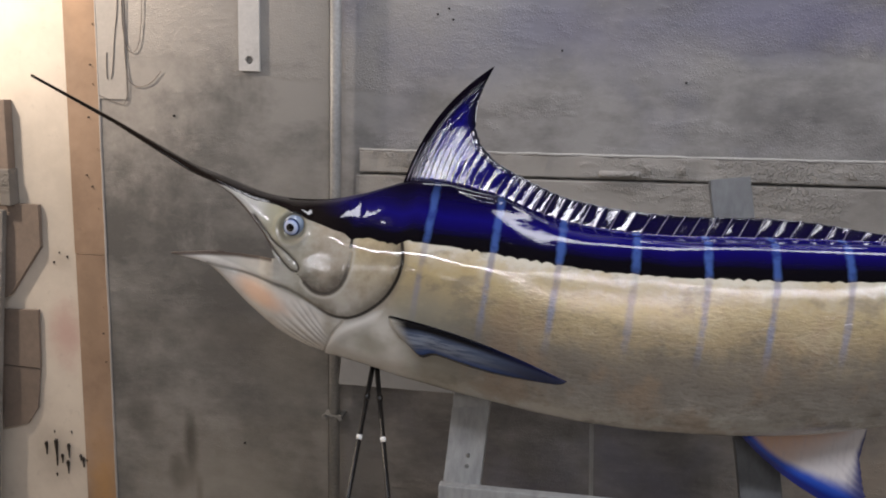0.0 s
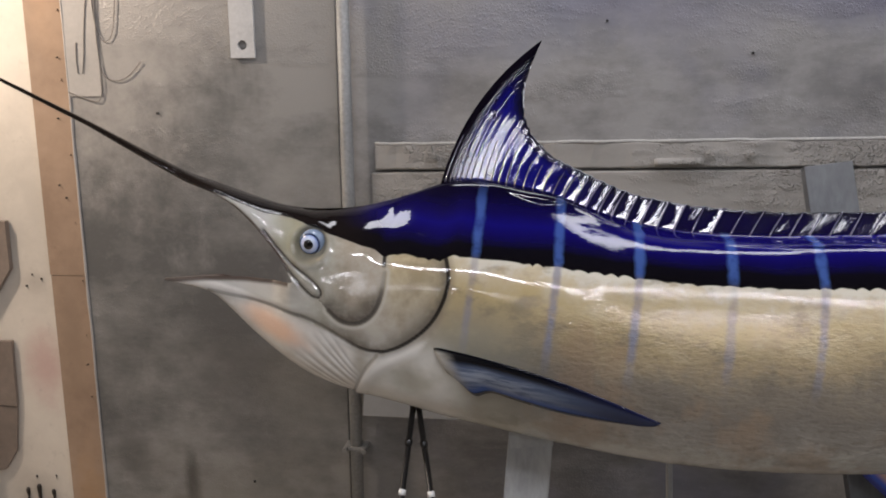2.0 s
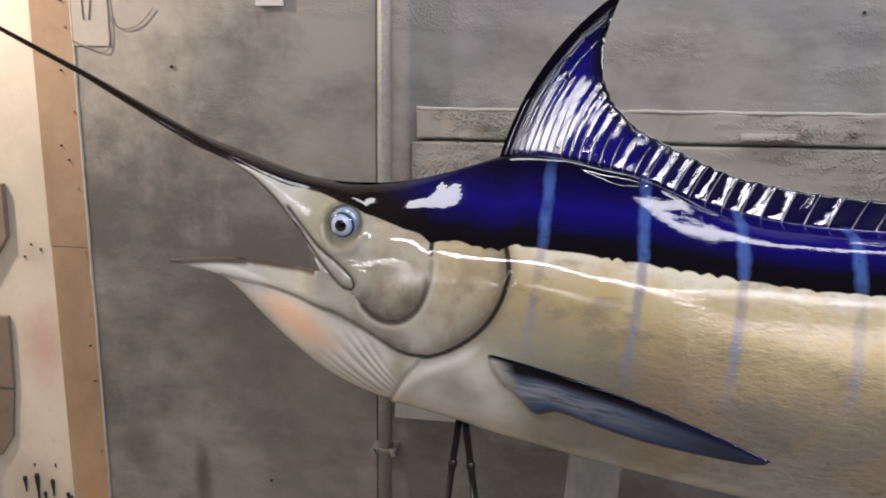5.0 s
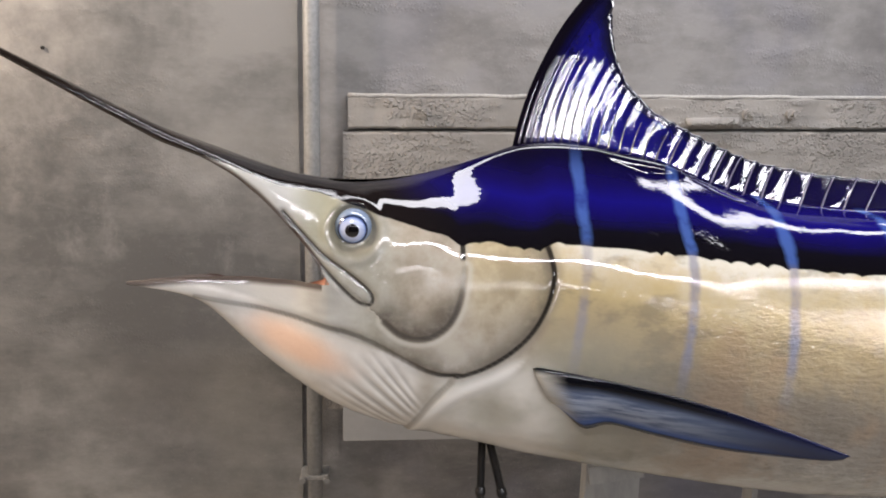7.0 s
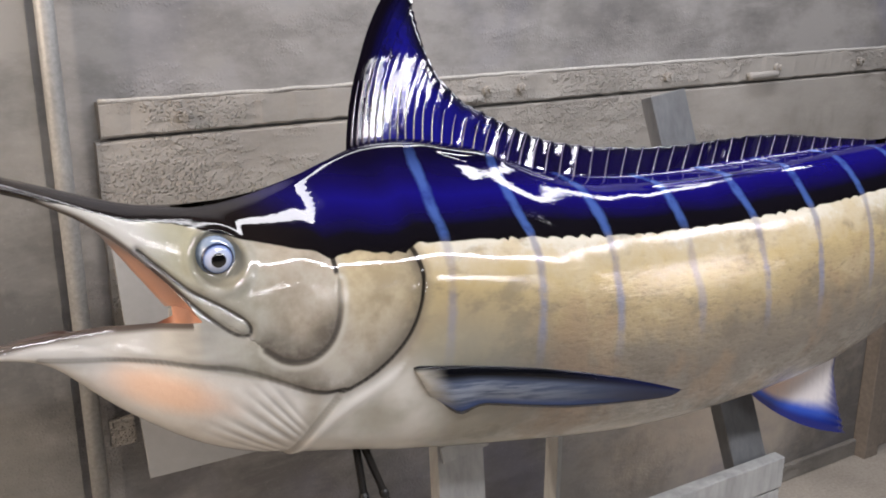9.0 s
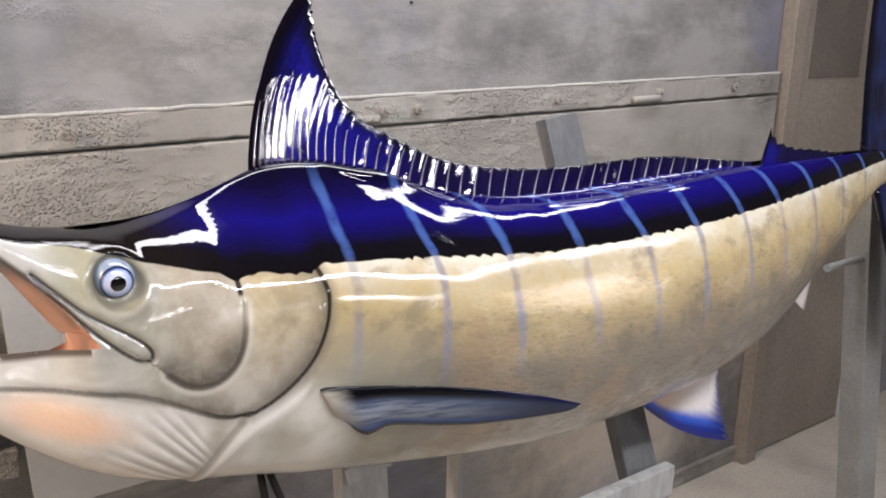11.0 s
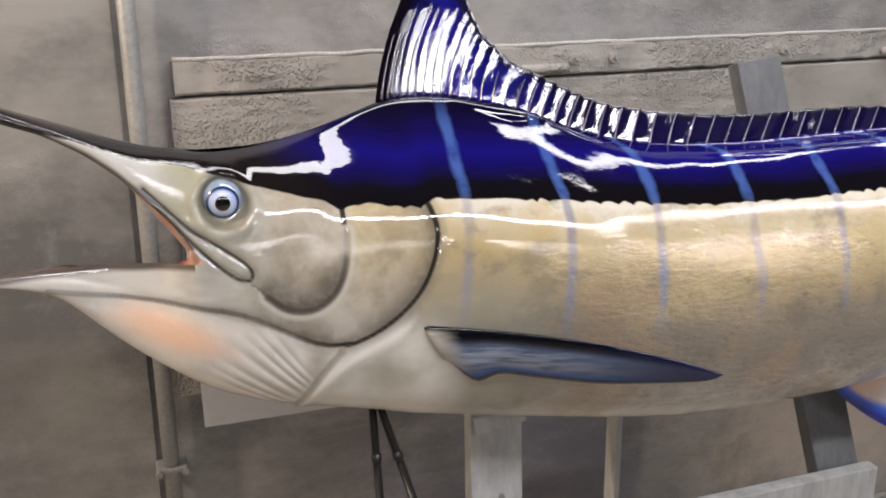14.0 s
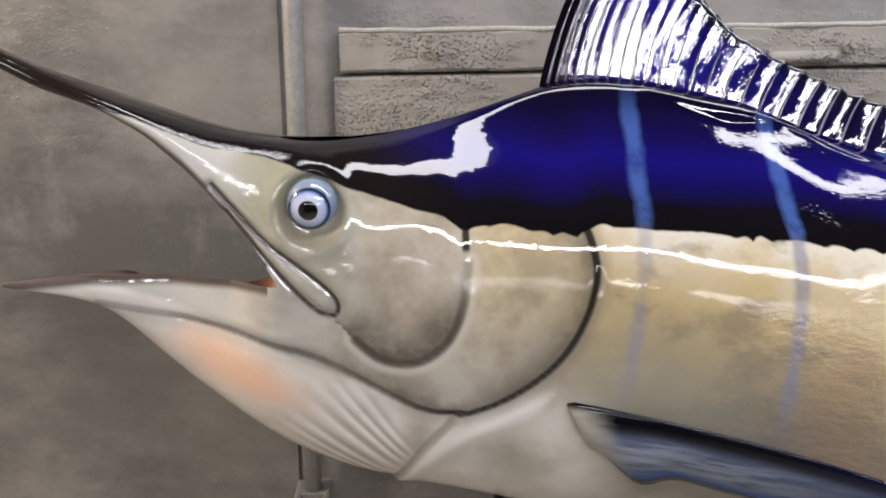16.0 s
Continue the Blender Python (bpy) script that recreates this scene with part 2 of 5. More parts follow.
def beam_bm(a, b, side, w, d, bevel=0.003, bm=None):
    """A board from a to b: w wide along side, d deep."""
    bm = bm or bmesh.new()
    a, b = Vector(a), Vector(b)
    up = (b - a).normalized()
    s = Vector(side)
    s = (s - up * s.dot(up)).normalized()
    n = up.cross(s)
    m = Matrix((s, n, up)).transposed().to_4x4()
    m.translation = (a + b) / 2
    made = bmesh.ops.create_cube(bm, size=1.0, matrix=m @ Matrix.Diagonal((w, d, (b - a).length, 1)))
    if bevel:
        edges = list({e for v in made["verts"] for e in v.link_edges})
        bmesh.ops.bevel(bm, geom=edges, offset=bevel, segments=2, affect="EDGES", profile=0.6)
    return bm


def tube_bm(points, radius, sides=10, bm=None):
    """A round bar along points; radius is a number or one for each point."""
    bm = bm or bmesh.new()
    pts = [Vector(p) for p in points]
    rad = radius if hasattr(radius, "__len__") else [radius] * len(pts)
    rings = []
    ref = Vector((0.31, 0.87, 0.38))
    for i, p in enumerate(pts):
        d = (pts[min(i + 1, len(pts) - 1)] - pts[max(i - 1, 0)]).normalized()
        u = d.cross(ref).normalized()
        v = d.cross(u)
        rings.append([bm.verts.new(p + rad[i] * (math.cos(2 * math.pi * k / sides) * u + math.sin(2 * math.pi * k / sides) * v)) for k in range(sides)])
    for r, q in zip(rings, rings[1:]):
        for k in range(sides):
            bm.faces.new((r[k], r[(k + 1) % sides], q[(k + 1) % sides], q[k]))
    bm.faces.new(rings[0][::-1])
    bm.faces.new(rings[-1])
    return bm


def cyl_bm(centre, axis, radius, length, sides=20, bm=None):
    c, a = Vector(centre), Vector(axis).normalized()
    return tube_bm([c - a * length / 2, c + a * length / 2], radius, sides, bm)


def empty(name, place, label, category, group="", kind=""):
    e = new(name)
    e.location = place
    e.empty_display_size = 0.1
    return tagged(e, label, category, group, kind)


def hang(ob, parent):
    """Makes ob, built in world places, a part of parent."""
    ob.parent = parent
    ob.matrix_parent_inverse = Matrix.Translation(-parent.location) if parent.parent is None else Matrix.Identity(4)
    return ob


def thing_part(name, bm, material, parent, label="", smooth=False):
    return hang(obj(name, bm, material, None, label, smooth), parent)


# ---- the room ----
X0, X1, Y0, Y1 = ROOM
SPLIT, STRIP_R, STRIP_L, WALL_END = -0.765, -1.615, -1.735, 2.02
tagged(obj("floor", box_bm(X0 - 0.1, X1 + 0.1, Y0 - 0.1, Y1 + 0.25, -0.1, 0.0), FLOORM), "dusty grey-brown concrete workshop floor", "floor", kind="structure")
tagged(obj("ceiling", box_bm(X0 - 0.1, X1 + 0.1, Y0 - 0.1, Y1 + 0.25, CEILING, CEILING + 0.1), DARKWALL), "plain dark workshop ceiling", "ceiling", kind="structure")
tagged(obj("wall_north", box_bm(STRIP_R, WALL_END, Y1, Y1 + 0.12, 0, CEILING), WALL), "dusty grey wall rough with dried overspray", "wall", kind="structure")
tagged(obj("wall_north_end", box_bm(X0, STRIP_R, Y1, Y1 + 0.12, 0, CEILING), CREAM), "cream painted wall lit by a warm lamp", "wall", kind="structure")
tagged(obj("wall_north_side", box_bm(WALL_END, X1, Y1, Y1 + 0.12, 0, CEILING), WALL), "dusty grey wall beyond the post", "wall", kind="structure")
tagged(obj("wall_south", box_bm(X0, X1, Y0 - 0.12, Y0, 0, CEILING), DARKWALL), "plain dark workshop wall", "wall", kind="structure")
tagged(obj("wall_west", box_bm(X0 - 0.12, X0, Y0, Y1 + 0.12, 0, CEILING), CREAM), "plain cream workshop wall", "wall", kind="structure")
tagged(obj("wall_east", box_bm(X1, X1 + 0.12, Y0, Y1 + 0.12, 0, CEILING), DARKWALL), "plain dark workshop wall", "wall", kind="structure")


# ---- the mounted fish ----
def curve(xs, vs, sigma):
    """A smooth function through control values: straight pieces, rounded off over sigma metres."""
    lo, hi, st = xs[0] - 0.3, xs[-1] + 0.3, 0.002
    g = np.arange(lo, hi, st)
    f = np.interp(g, xs, vs)
    # carry the end slopes on, so that the ends keep their values
    s0, s1 = (vs[1] - vs[0]) / (xs[1] - xs[0]), (vs[-1] - vs[-2]) / (xs[-1] - xs[-2])
    f = np.where(g < xs[0], vs[0] + s0 * (g - xs[0]), np.where(g > xs[-1], vs[-1] + s1 * (g - xs[-1]), f))
    k = np.arange(-int(3 * sigma / st), int(3 * sigma / st) + 1) * st
    w = np.exp(-0.5 * (k / sigma) ** 2)
    f2 = np.convolve(np.pad(f, len(k) // 2, mode="edge"), w / w.sum(), mode="valid")
    return lambda x: np.interp(x, g, f2)


TILT = 0.123                                                     # the mount leans: its top stands nearer the wall
MID = curve([-1.41, -0.98, -0.66, -0.4, 0, 0.4, 0.7, 0.9, 1.1, 1.3, 1.42, 1.65], [2.18, 2.19, 2.245, 2.277, 2.285, 2.27, 2.24, 2.216, 2.203, 2.205, 2.215, 2.24], 0.05)
TOP = curve([-1.405, -1.165, -0.946, -0.87, -0.811, -0.752, -0.681, -0.622, -0.562, -0.491, -0.431, -0.39, -0.33, -0.276, -0.158, -0.063, 0.019, 0.1, 0.19, 0.3, 0.58, 0.8, 0.95, 1.1, 1.3, 1.45, 1.60],
            [1.768, 1.656, 1.546, 1.517, 1.494, 1.474, 1.462, 1.462, 1.469, 1.486, 1.506, 1.520, 1.527, 1.523, 1.498, 1.460, 1.436, 1.423, 1.418, 1.417, 1.427, 1.432, 1.434, 1.434, 1.432, 1.425, 1.415], 0.016)
BOT = curve([-0.982, -0.936, -0.895, -0.866, -0.837, -0.807, -0.775, -0.742, -0.709, -0.674, -0.63, -0.576, -0.477, -0.379, -0.258, -0.138, -0.02, 0.095, 0.209, 0.32, 0.43, 0.55, 0.66, 0.78, 0.9, 1.0, 1.15, 1.3, 1.42, 1.60],
            [1.312, 1.303, 1.288, 1.262, 1.230, 1.200, 1.172, 1.147, 1.124, 1.104, 1.085, 1.068, 1.043, 1.015, 0.991, 0.970, 0.951, 0.938, 0.934, 0.935, 0.940, 0.952, 0.970, 1.000, 1.050, 1.103, 1.185, 1.262, 1.315, 1.345], 0.016)
GAPE_U = curve([-1.405, -1.164, -0.945, -0.888, -0.833, -0.799, -0.765, -0.73, -0.71, -0.695], [1.760, 1.644, 1.524, 1.503, 1.474, 1.449, 1.416, 1.377, 1.349, 1.325], 0.006)
GAPE_L = curve([-0.982, -0.91, -0.85, -0.788, -0.74, -0.695], [1.317, 1.322, 1.322, 1.320, 1.321, 1.325], 0.006)
WIDE = curve([-0.98, -0.9, -0.8, -0.7, -0.63, -0.5, -0.4, -0.3, -0.15, 0, 0.2, 0.4, 0.6, 0.8, 1.0, 1.15, 1.3, 1.45, 1.6], [0.012, 0.030, 0.062, 0.098, 0.122, 0.149, 0.166, 0.178, 0.190, 0.198, 0.205, 0.203, 0.184, 0.145, 0.098, 0.068, 0.045, 0.032, 0.024], 0.03)
WIDE_U = curve([-1.405, -1.165, -0.95, -0.85, -0.75, -0.68, -0.6], [0.004, 0.009, 0.019, 0.042, 0.088, 0.112, 0.125], 0.02)
WIDE_L = curve([-0.98, -0.9, -0.8, -0.72, -0.66, -0.62], [0.004, 0.014, 0.030, 0.052, 0.088, 0.120], 0.012)
CREST = curve([-0.8, -0.66, -0.58, -0.5, -0.45, -0.4, -0.35, -0.3, -0.25, -0.2, -0.15, -0.1, -0.05, 0, 0.06, 0.12, 0.2, 0.35, 0.5, 0.9, 1.3], [0.7794, 0.7187, 1.6876, 2.0635, 2.2643, 2.5947, 2.5891, 2.6903, 2.8045, 2.5843, 2.1821, 2.3322, 2.037, 1.6403, 1.2232, 0.6272, 0.5611, 0.4143, 0.3706, 0.6727, 0.906], 0.02)
FLANK = curve([-0.8, -0.66, -0.58, -0.5, -0.45, -0.40, -0.3, -0.25, -0.2, -0.15, -0.1, 0, 0.2, 0.5, 0.9, 1.3], [0.8, 0.68, 1.22, 1.48, 1.72, 2.03, 2.2, 2.1, 1.9, 1.5, 1.1, 0.74, 0.62, 0.58, 0.7, 0.9], 0.025)
BLEND = 0.10
# the shoulders; above them stands the narrow sheath of the dorsal fin
SHOULDER = curve([-0.75, -0.36, -0.3, -0.26, -0.22, -0.18, -0.14, -0.1, -0.06, -0.02, 0.02, 0.06, 0.12, 0.2, 0.4], [0, 0, 0.0022, 0.016, 0.0229, 0.0298, 0.0148, 0.0052, 0.0111, 0.0128, 0.0022, 0, 0, 0, 0], 0.016)
SHEATH = curve([-1, -0.62, -0.56, -0.5, -0.45, -0.4, -0.33, -0.26, -0.2, -0.15, -0.1, -0.05, 0, 0.05, 0.12, 0.2, 0.4, 0.6, 0.9], [0, 0, 0, 0.0017, 0.0057, 0.0171, 0.0304, 0.0386, 0.038, 0.036, 0.036, 0.038, 0.040, 0.033, 0.015, 0.005, 0.0073, 0.0086, 0.0001], 0.02)
# how far the fullest part of the upper flank is pushed up
LIFT = curve([-0.7, -0.5, -0.45, -0.4, -0.35, -0.3, -0.25, -0.2, -0.15, -0.1, -0.05, 0, 0.1, 0.2, 0.3, 0.4, 0.55, 0.8], [0, 0.0024, 0.0009, -0.0027, -0.0009, 0.0004, 0.0023, 0.0015, -0.0015, -0.0042, -0.0088, -0.0134, -0.0115, -0.0116, -0.0115, -0.0086, -0.0044, 0], 0.02)
CORNER_X, CORNER_Z = -0.695, 1.325
UP_ROWS, LOW_ROWS = 76, 70


def mid_y(x, z):
    return MID(x) + TILT * (z - 1.2)


def smooth01(t):
    t = np.clip(t, 0, 1)
    return t * t * (3 - 2 * t)


# the edges of the plates of the head, as (x, z) on its side
GILL_EDGE = [(-0.90, 1.294), (-0.829, 1.281), (-0.764, 1.271), (-0.711, 1.263), (-0.665, 1.255), (-0.626, 1.240), (-0.587, 1.217), (-0.547, 1.196), (-0.512, 1.189), (-0.470, 1.199), (-0.427, 1.226), (-0.392, 1.260), (-0.369, 1.304), (-0.360, 1.343), (-0.363, 1.365), (-0.369, 1.387), (-0.381, 1.399)]
CHEEK_EDGE = [(-0.495, 1.353), (-0.499, 1.311), (-0.513, 1.275), (-0.538, 1.252), (-0.565, 1.247), (-0.592, 1.254), (-0.614, 1.274)]
LIP_EDGE = [(-0.765, 1.428), (-0.724, 1.385), (-0.703, 1.365), (-0.665, 1.341), (-0.637, 1.320), (-0.629, 1.306), (-0.636, 1.296), (-0.652, 1.300), (-0.674, 1.318), (-0.704, 1.348), (-0.75, 1.400)]
BREAST_EDGE = [(-0.578, 1.075), (-0.562, 1.108), (-0.540, 1.148), (-0.511, 1.182)]

COLLAR = [(-0.570, 1.076), (-0.546, 1.116), (-0.516, 1.150), (-0.478, 1.172), (-0.430, 1.196), (-0.390, 1.230), (-0.370, 1.262)]


def rounded(points, n=3):
    """Corner-cutting: a smooth line along points."""
    p = np.array(points, float)
    for _ in range(n):
        q, r = 0.75 * p[:-1] + 0.25 * p[1:], 0.25 * p[:-1] + 0.75 * p[1:]
        p = np.vstack([p[:1], np.stack([q, r], 1).reshape(-1, 2), p[-1:]])
    return p


def near(points, x, z):
    """Distance of places (x, z) from a line, and on which side of it they lie (above 0: to its right)."""
    p = rounded(points)
    best, side = np.full(x.shape, 9.0), np.zeros(x.shape)
    for a, b in zip(p[:-1], p[1:]):
        d = b - a
        t = np.clip(((x - a[0]) * d[0] + (z - a[1]) * d[1]) / (d @ d), 0, 1)
        dx, dz = x - a[0] - t * d[0], z - a[1] - t * d[1]
        r = np.hypot(dx, dz)
        hit = r < best
        side = np.where(hit, np.sign(d[1] * dx - d[0] * dz), side)
        best = np.minimum(best, r)
    return best, side


TURN = 0.0030
EYE_X, EYE_Z, EYE_R = -0.660, 1.404, 0.0225


def fold_field(x, z):
    ang = np.arctan2(z - 1.00, -(x + 0.46))
    rr = np.hypot(x + 0.46, z - 1.00)
    inside = smooth01((rr - 0.135) / 0.05) * smooth01((0.315 - rr) / 0.10) * smooth01((ang - 0.50) / 0.12) * smooth01((1.05 - ang) / 0.12)
    return inside * np.sin(ang * 88 - 5 * rr + 1.2 * np.sin(ang * 21))


def relief(x, z):
    """How far the plates, folds and grooves of the side stand in (below 0) or out, in metres."""
    h = np.zeros_like(x)
    d, s = near(GILL_EDGE, x, z)
    fade = smooth01((x + 0.90) / 0.12) * (1 - smooth01((z - 1.33) / 0.03))
    h += fade * (-0.0035 * np.exp(-(d / 0.006) ** 2) + np.where(s < 0, 0.0025, -0.001) * np.exp(-(d / 0.022) ** 2))
    d, s = near(CHEEK_EDGE, x, z)
    h += -0.0018 * np.exp(-(d / 0.007) ** 2) + np.where(s > 0, 0.0018, 0.0) * np.exp(-(d / 0.025) ** 2)
    d, s = near(LIP_EDGE, x, z)
    h += -0.004 * np.exp(-(d / 0.004) ** 2)
    r = np.hypot(x - EYE_X, z - EYE_Z)
    h += 0.004 * np.exp(-((r - 0.042) / 0.008) ** 2) - 0.012 * smooth01((0.036 - r) / 0.010)
    # the black patch behind the nape turns in over the gills
    h -= TURN * np.exp(-((x + 0.365) / 0.065) ** 2) * smooth01((z - 1.345) / 0.10)
    # folds of the throat skin fan out from the breast
    d, s = near(BREAST_EDGE, x, z)
    h += np.where(s > 0, 0.0050 * np.exp(-(d / 0.026) ** 2) * smooth01(d / 0.004), -0.0040 * np.exp(-(d / 0.014) ** 2))
    # a rounded collar runs up behind the gill cover, with a hollow behind it
    d, s = near(COLLAR, x, z)
    h += 0.0040 * np.exp(-(d / 0.011) ** 2) * smooth01((-0.375 - x) / 0.06) - 0.0060 * np.exp(-((x + 0.455) / 0.035) ** 2 - ((z - 1.125) / 0.035) ** 2)
    h += fold_field(x, z) * 0.0011
    return h


def body_grid():
    cols = np.concatenate([np.linspace(-1.405, -0.982, 36)[:-1], np.linspace(-0.982, CORNER_X, 150)[:-1], np.linspace(CORNER_X, -0.30, 150)[:-1], np.linspace(-0.30, 1.60, 210)])
    ic = int(np.argmin(abs(cols - CORNER_X)))
    cols[ic] = CORNER_X
    zt, zb = TOP(CORNER_X), BOT(CORNER_X)
    zm, hh = (zt + zb) / 2, (zt - zb) / 2
    pc = math.acos((CORNER_Z - zm) / hh)
    ang = np.concatenate([np.linspace(0, pc, UP_ROWS), np.linspace(pc, math.pi, LOW_ROWS)[1:]])
    return cols, ic, ang, pc


# soft swellings of the back below the dorsal fin, in millimetres: rows by depth, along the fish
SWELL_X, SWELL_D = np.linspace(-0.56, 0.52, 19), np.linspace(0.012, 0.140, 5)
SWELL = np.array([[5.6, 2.2, -0.4, -1.9, -1.6, -2, -3.2, -4.6, -7.8, 5.7, 7, -1, -8.2, -9.8, -13, -17.3, -19.9, -16.6, -9.6],
                  [7.7, 1.2, -1.7, -1.4, 1.1, 5.2, 6.6, -1.4, -3.6, 1.2, -1.7, -6, -8.5, -7.7, -6.2, -6.3, -7.8, -7.6, -5.7],
                  [8.9, 1.9, -1.4, -0.9, 1.1, 2.7, 1, -7.6, -9.2, -5.9, -5.1, -6.6, -7.4, -7.3, -6, -4.2, -2.9, -2.5, -2.3],
                  [2.6, 2.2, 0.7, 0.1, 0, -2.1, -5.6, -7.9, -2.6, -1.5, -4, -6.5, -8.2, -8.5, -7.4, -4.8, -1.8, -0.3, 0.1],
                  [-1.1, 0.4, 0.4, 0.2, 0.1, -1.6, -2.2, 0.4, -1.2, -3.6, -4.1, -5.5, -7.4, -7.5, -5.6, -2.9, -0.7, 0.7, 1.3]])


def swell(x, d):
    """Height of the swellings at x and the depth d below the ridge."""
    d = np.asarray(d)
    across = np.exp(-((d[..., None] - SWELL_D) / 0.027) ** 2)
    x = np.asarray(x)
    # past the last of them they run on and die out towards the tail
    along = np.exp(-((np.minimum(x, 0.50)[..., None] - SWELL_X) / 0.054) ** 2) * (1 - smooth01((x - 0.50) / 0.50))[..., None]
    return 0.001 * np.einsum("...i,ij,...j->...", across, SWELL, np.broadcast_to(along, d.shape + along.shape[-1:]))


def half_width(x, z):
    """Half the body's width at the height z: broad shoulders, a round belly, and the sheath on top."""
    z = z - LIFT(x) * np.exp(-((z - BACK_LINE(x) - 0.02) / 0.05) ** 2)
    top, bot = TOP(x), BOT(x)

    def egg(rise, crest):
        zm, hh = (top - rise + bot) / 2, (top - rise - bot) / 2
        k = np.clip((z - zm) / hh, -1, 1)
        s = np.sqrt(1 - k * k)
        return np.where(s < 1e-5, 0, WIDE(x) * np.maximum(s, 1e-6) ** (0.86 + (crest - 0.86) * smooth01((k - 0.18) / 0.55)))

    # the flank below the dark back is one even round; the shoulders stand above it
    low, high = egg(0.0, FLANK(x)), egg(max(0.0, float(SHOULDER(x))), CREST(x))
    body = low + (high - low) * smooth01((z - BACK_LINE(x) + 0.005) / BLEND)
    d = np.maximum(top - z, 0)
    ridge = max(0.0, float(SHEATH(x)))
    body = body * (1 - ridge / 0.25 * np.exp(-(d / 0.15) ** 2))
    wall = ridge * (1 - np.exp(-d / 0.0035)) * np.exp(-(d / 0.13) ** 2)
    return np.maximum(body + wall + swell(x, top - z) * smooth01(d / 0.008), 0)



def side_places():
    """The places (x, z, half width) of the fish's side, column by column, row by row."""
    cols, ic, ang, pc = body_grid()
    X = np.repeat(cols[:, None], len(ang), 1)
    Z, H = np.zeros_like(X), np.zeros_like(X)
    top, bot = TOP(cols), BOT(cols)
    up = slice(0, UP_ROWS)
    for i, x in enumerate(cols):
        if i >= ic:
            Z[i] = (top[i] + bot[i]) / 2 + (top[i] - bot[i]) / 2 * np.cos(ang)
            H[i] = half_width(x, Z[i])
            continue
        b = float(smooth01((x + 0.90) / (0.90 + CORNER_X)))
        t = (1 - np.cos(ang[up])) / (1 - math.cos(pc))
        # near the tip the jaws are plain rounded bars; towards the corner they swell into the head
        even = np.linspace(0, 1, UP_ROWS)
        t = (1 - b) * (0.5 - 0.5 * np.cos(math.pi * even)) + b * t
        Z[i, up] = top[i] - t * (top[i] - GAPE_U(x))
        under = float(smooth01((x + 0.90) / 0.10))
        rim = np.sqrt(np.maximum(0, 1 - (2 * t - 1) ** 2))
        rim = np.where(t > 0.5, (1 - under) * rim + under * (1 - 0.18 * (2 * t - 1) ** 2), rim)
        H[i, up] = (1 - b) * WIDE_U(x) * rim + b * half_width(x, Z[i, up])
        if x >= -0.983:
            t = (math.cos(pc) - np.cos(ang[UP_ROWS - 1:])) / (math.cos(pc) + 1)
            even = np.linspace(0, 1, LOW_ROWS)
            b = float(smooth01((x + 0.83) / (0.83 + CORNER_X)))
            t = (1 - b) * (0.5 - 0.5 * np.cos(math.pi * even)) + b * t
            low = GAPE_L(x) - t * (GAPE_L(x) - bot[i])
            flat = 0.6 * float(smooth01((x + 0.97) / 0.05))
            rim = np.sqrt(np.maximum(0, 1 - (2 * t - 1) ** 2))
            rim = np.where(t < 0.5, (1 - flat) * rim + flat * (1 - 0.25 * (2 * t - 1) ** 2), rim)
            pinch = 0.20 * (1 - smooth01(t / 0.5)) * (1 - smooth01((x - CORNER_X + 0.06) / 0.06))
            hw = ((1 - b) * WIDE_L(x) * rim + b * half_width(x, low)) * (1 - pinch * smooth01((x + 0.80) / 0.05))
            Z[i, UP_ROWS:], H[i, UP_ROWS:] = low[1:], hw[1:]
            lows[i] = (low[0], hw[0])
    return cols, ic, X, Z, H


lows = {}
BACK_LINE = curve([-1.42, -1.0, -0.93, -0.881, -0.851, -0.809, -0.766, -0.715, -0.689, -0.65, -0.615, -0.585, -0.552, -0.518, -0.499, -0.485, -0.45, -0.416, -0.388, -0.365, -0.35, -0.308, -0.235, -0.16, -0.08, 0, 0.118, 0.282, 0.44, 0.6, 0.77, 0.9, 1.055, 1.2, 1.35, 1.6],
                  [1.70, 1.56, 1.528, 1.508, 1.498, 1.481, 1.463, 1.453, 1.446, 1.434, 1.421, 1.413, 1.405, 1.397, 1.383, 1.388, 1.389, 1.383, 1.379, 1.384, 1.391, 1.386, 1.380, 1.372, 1.362, 1.354, 1.342, 1.340, 1.347, 1.353, 1.361, 1.370, 1.380, 1.388, 1.398, 1.41], 0.005)


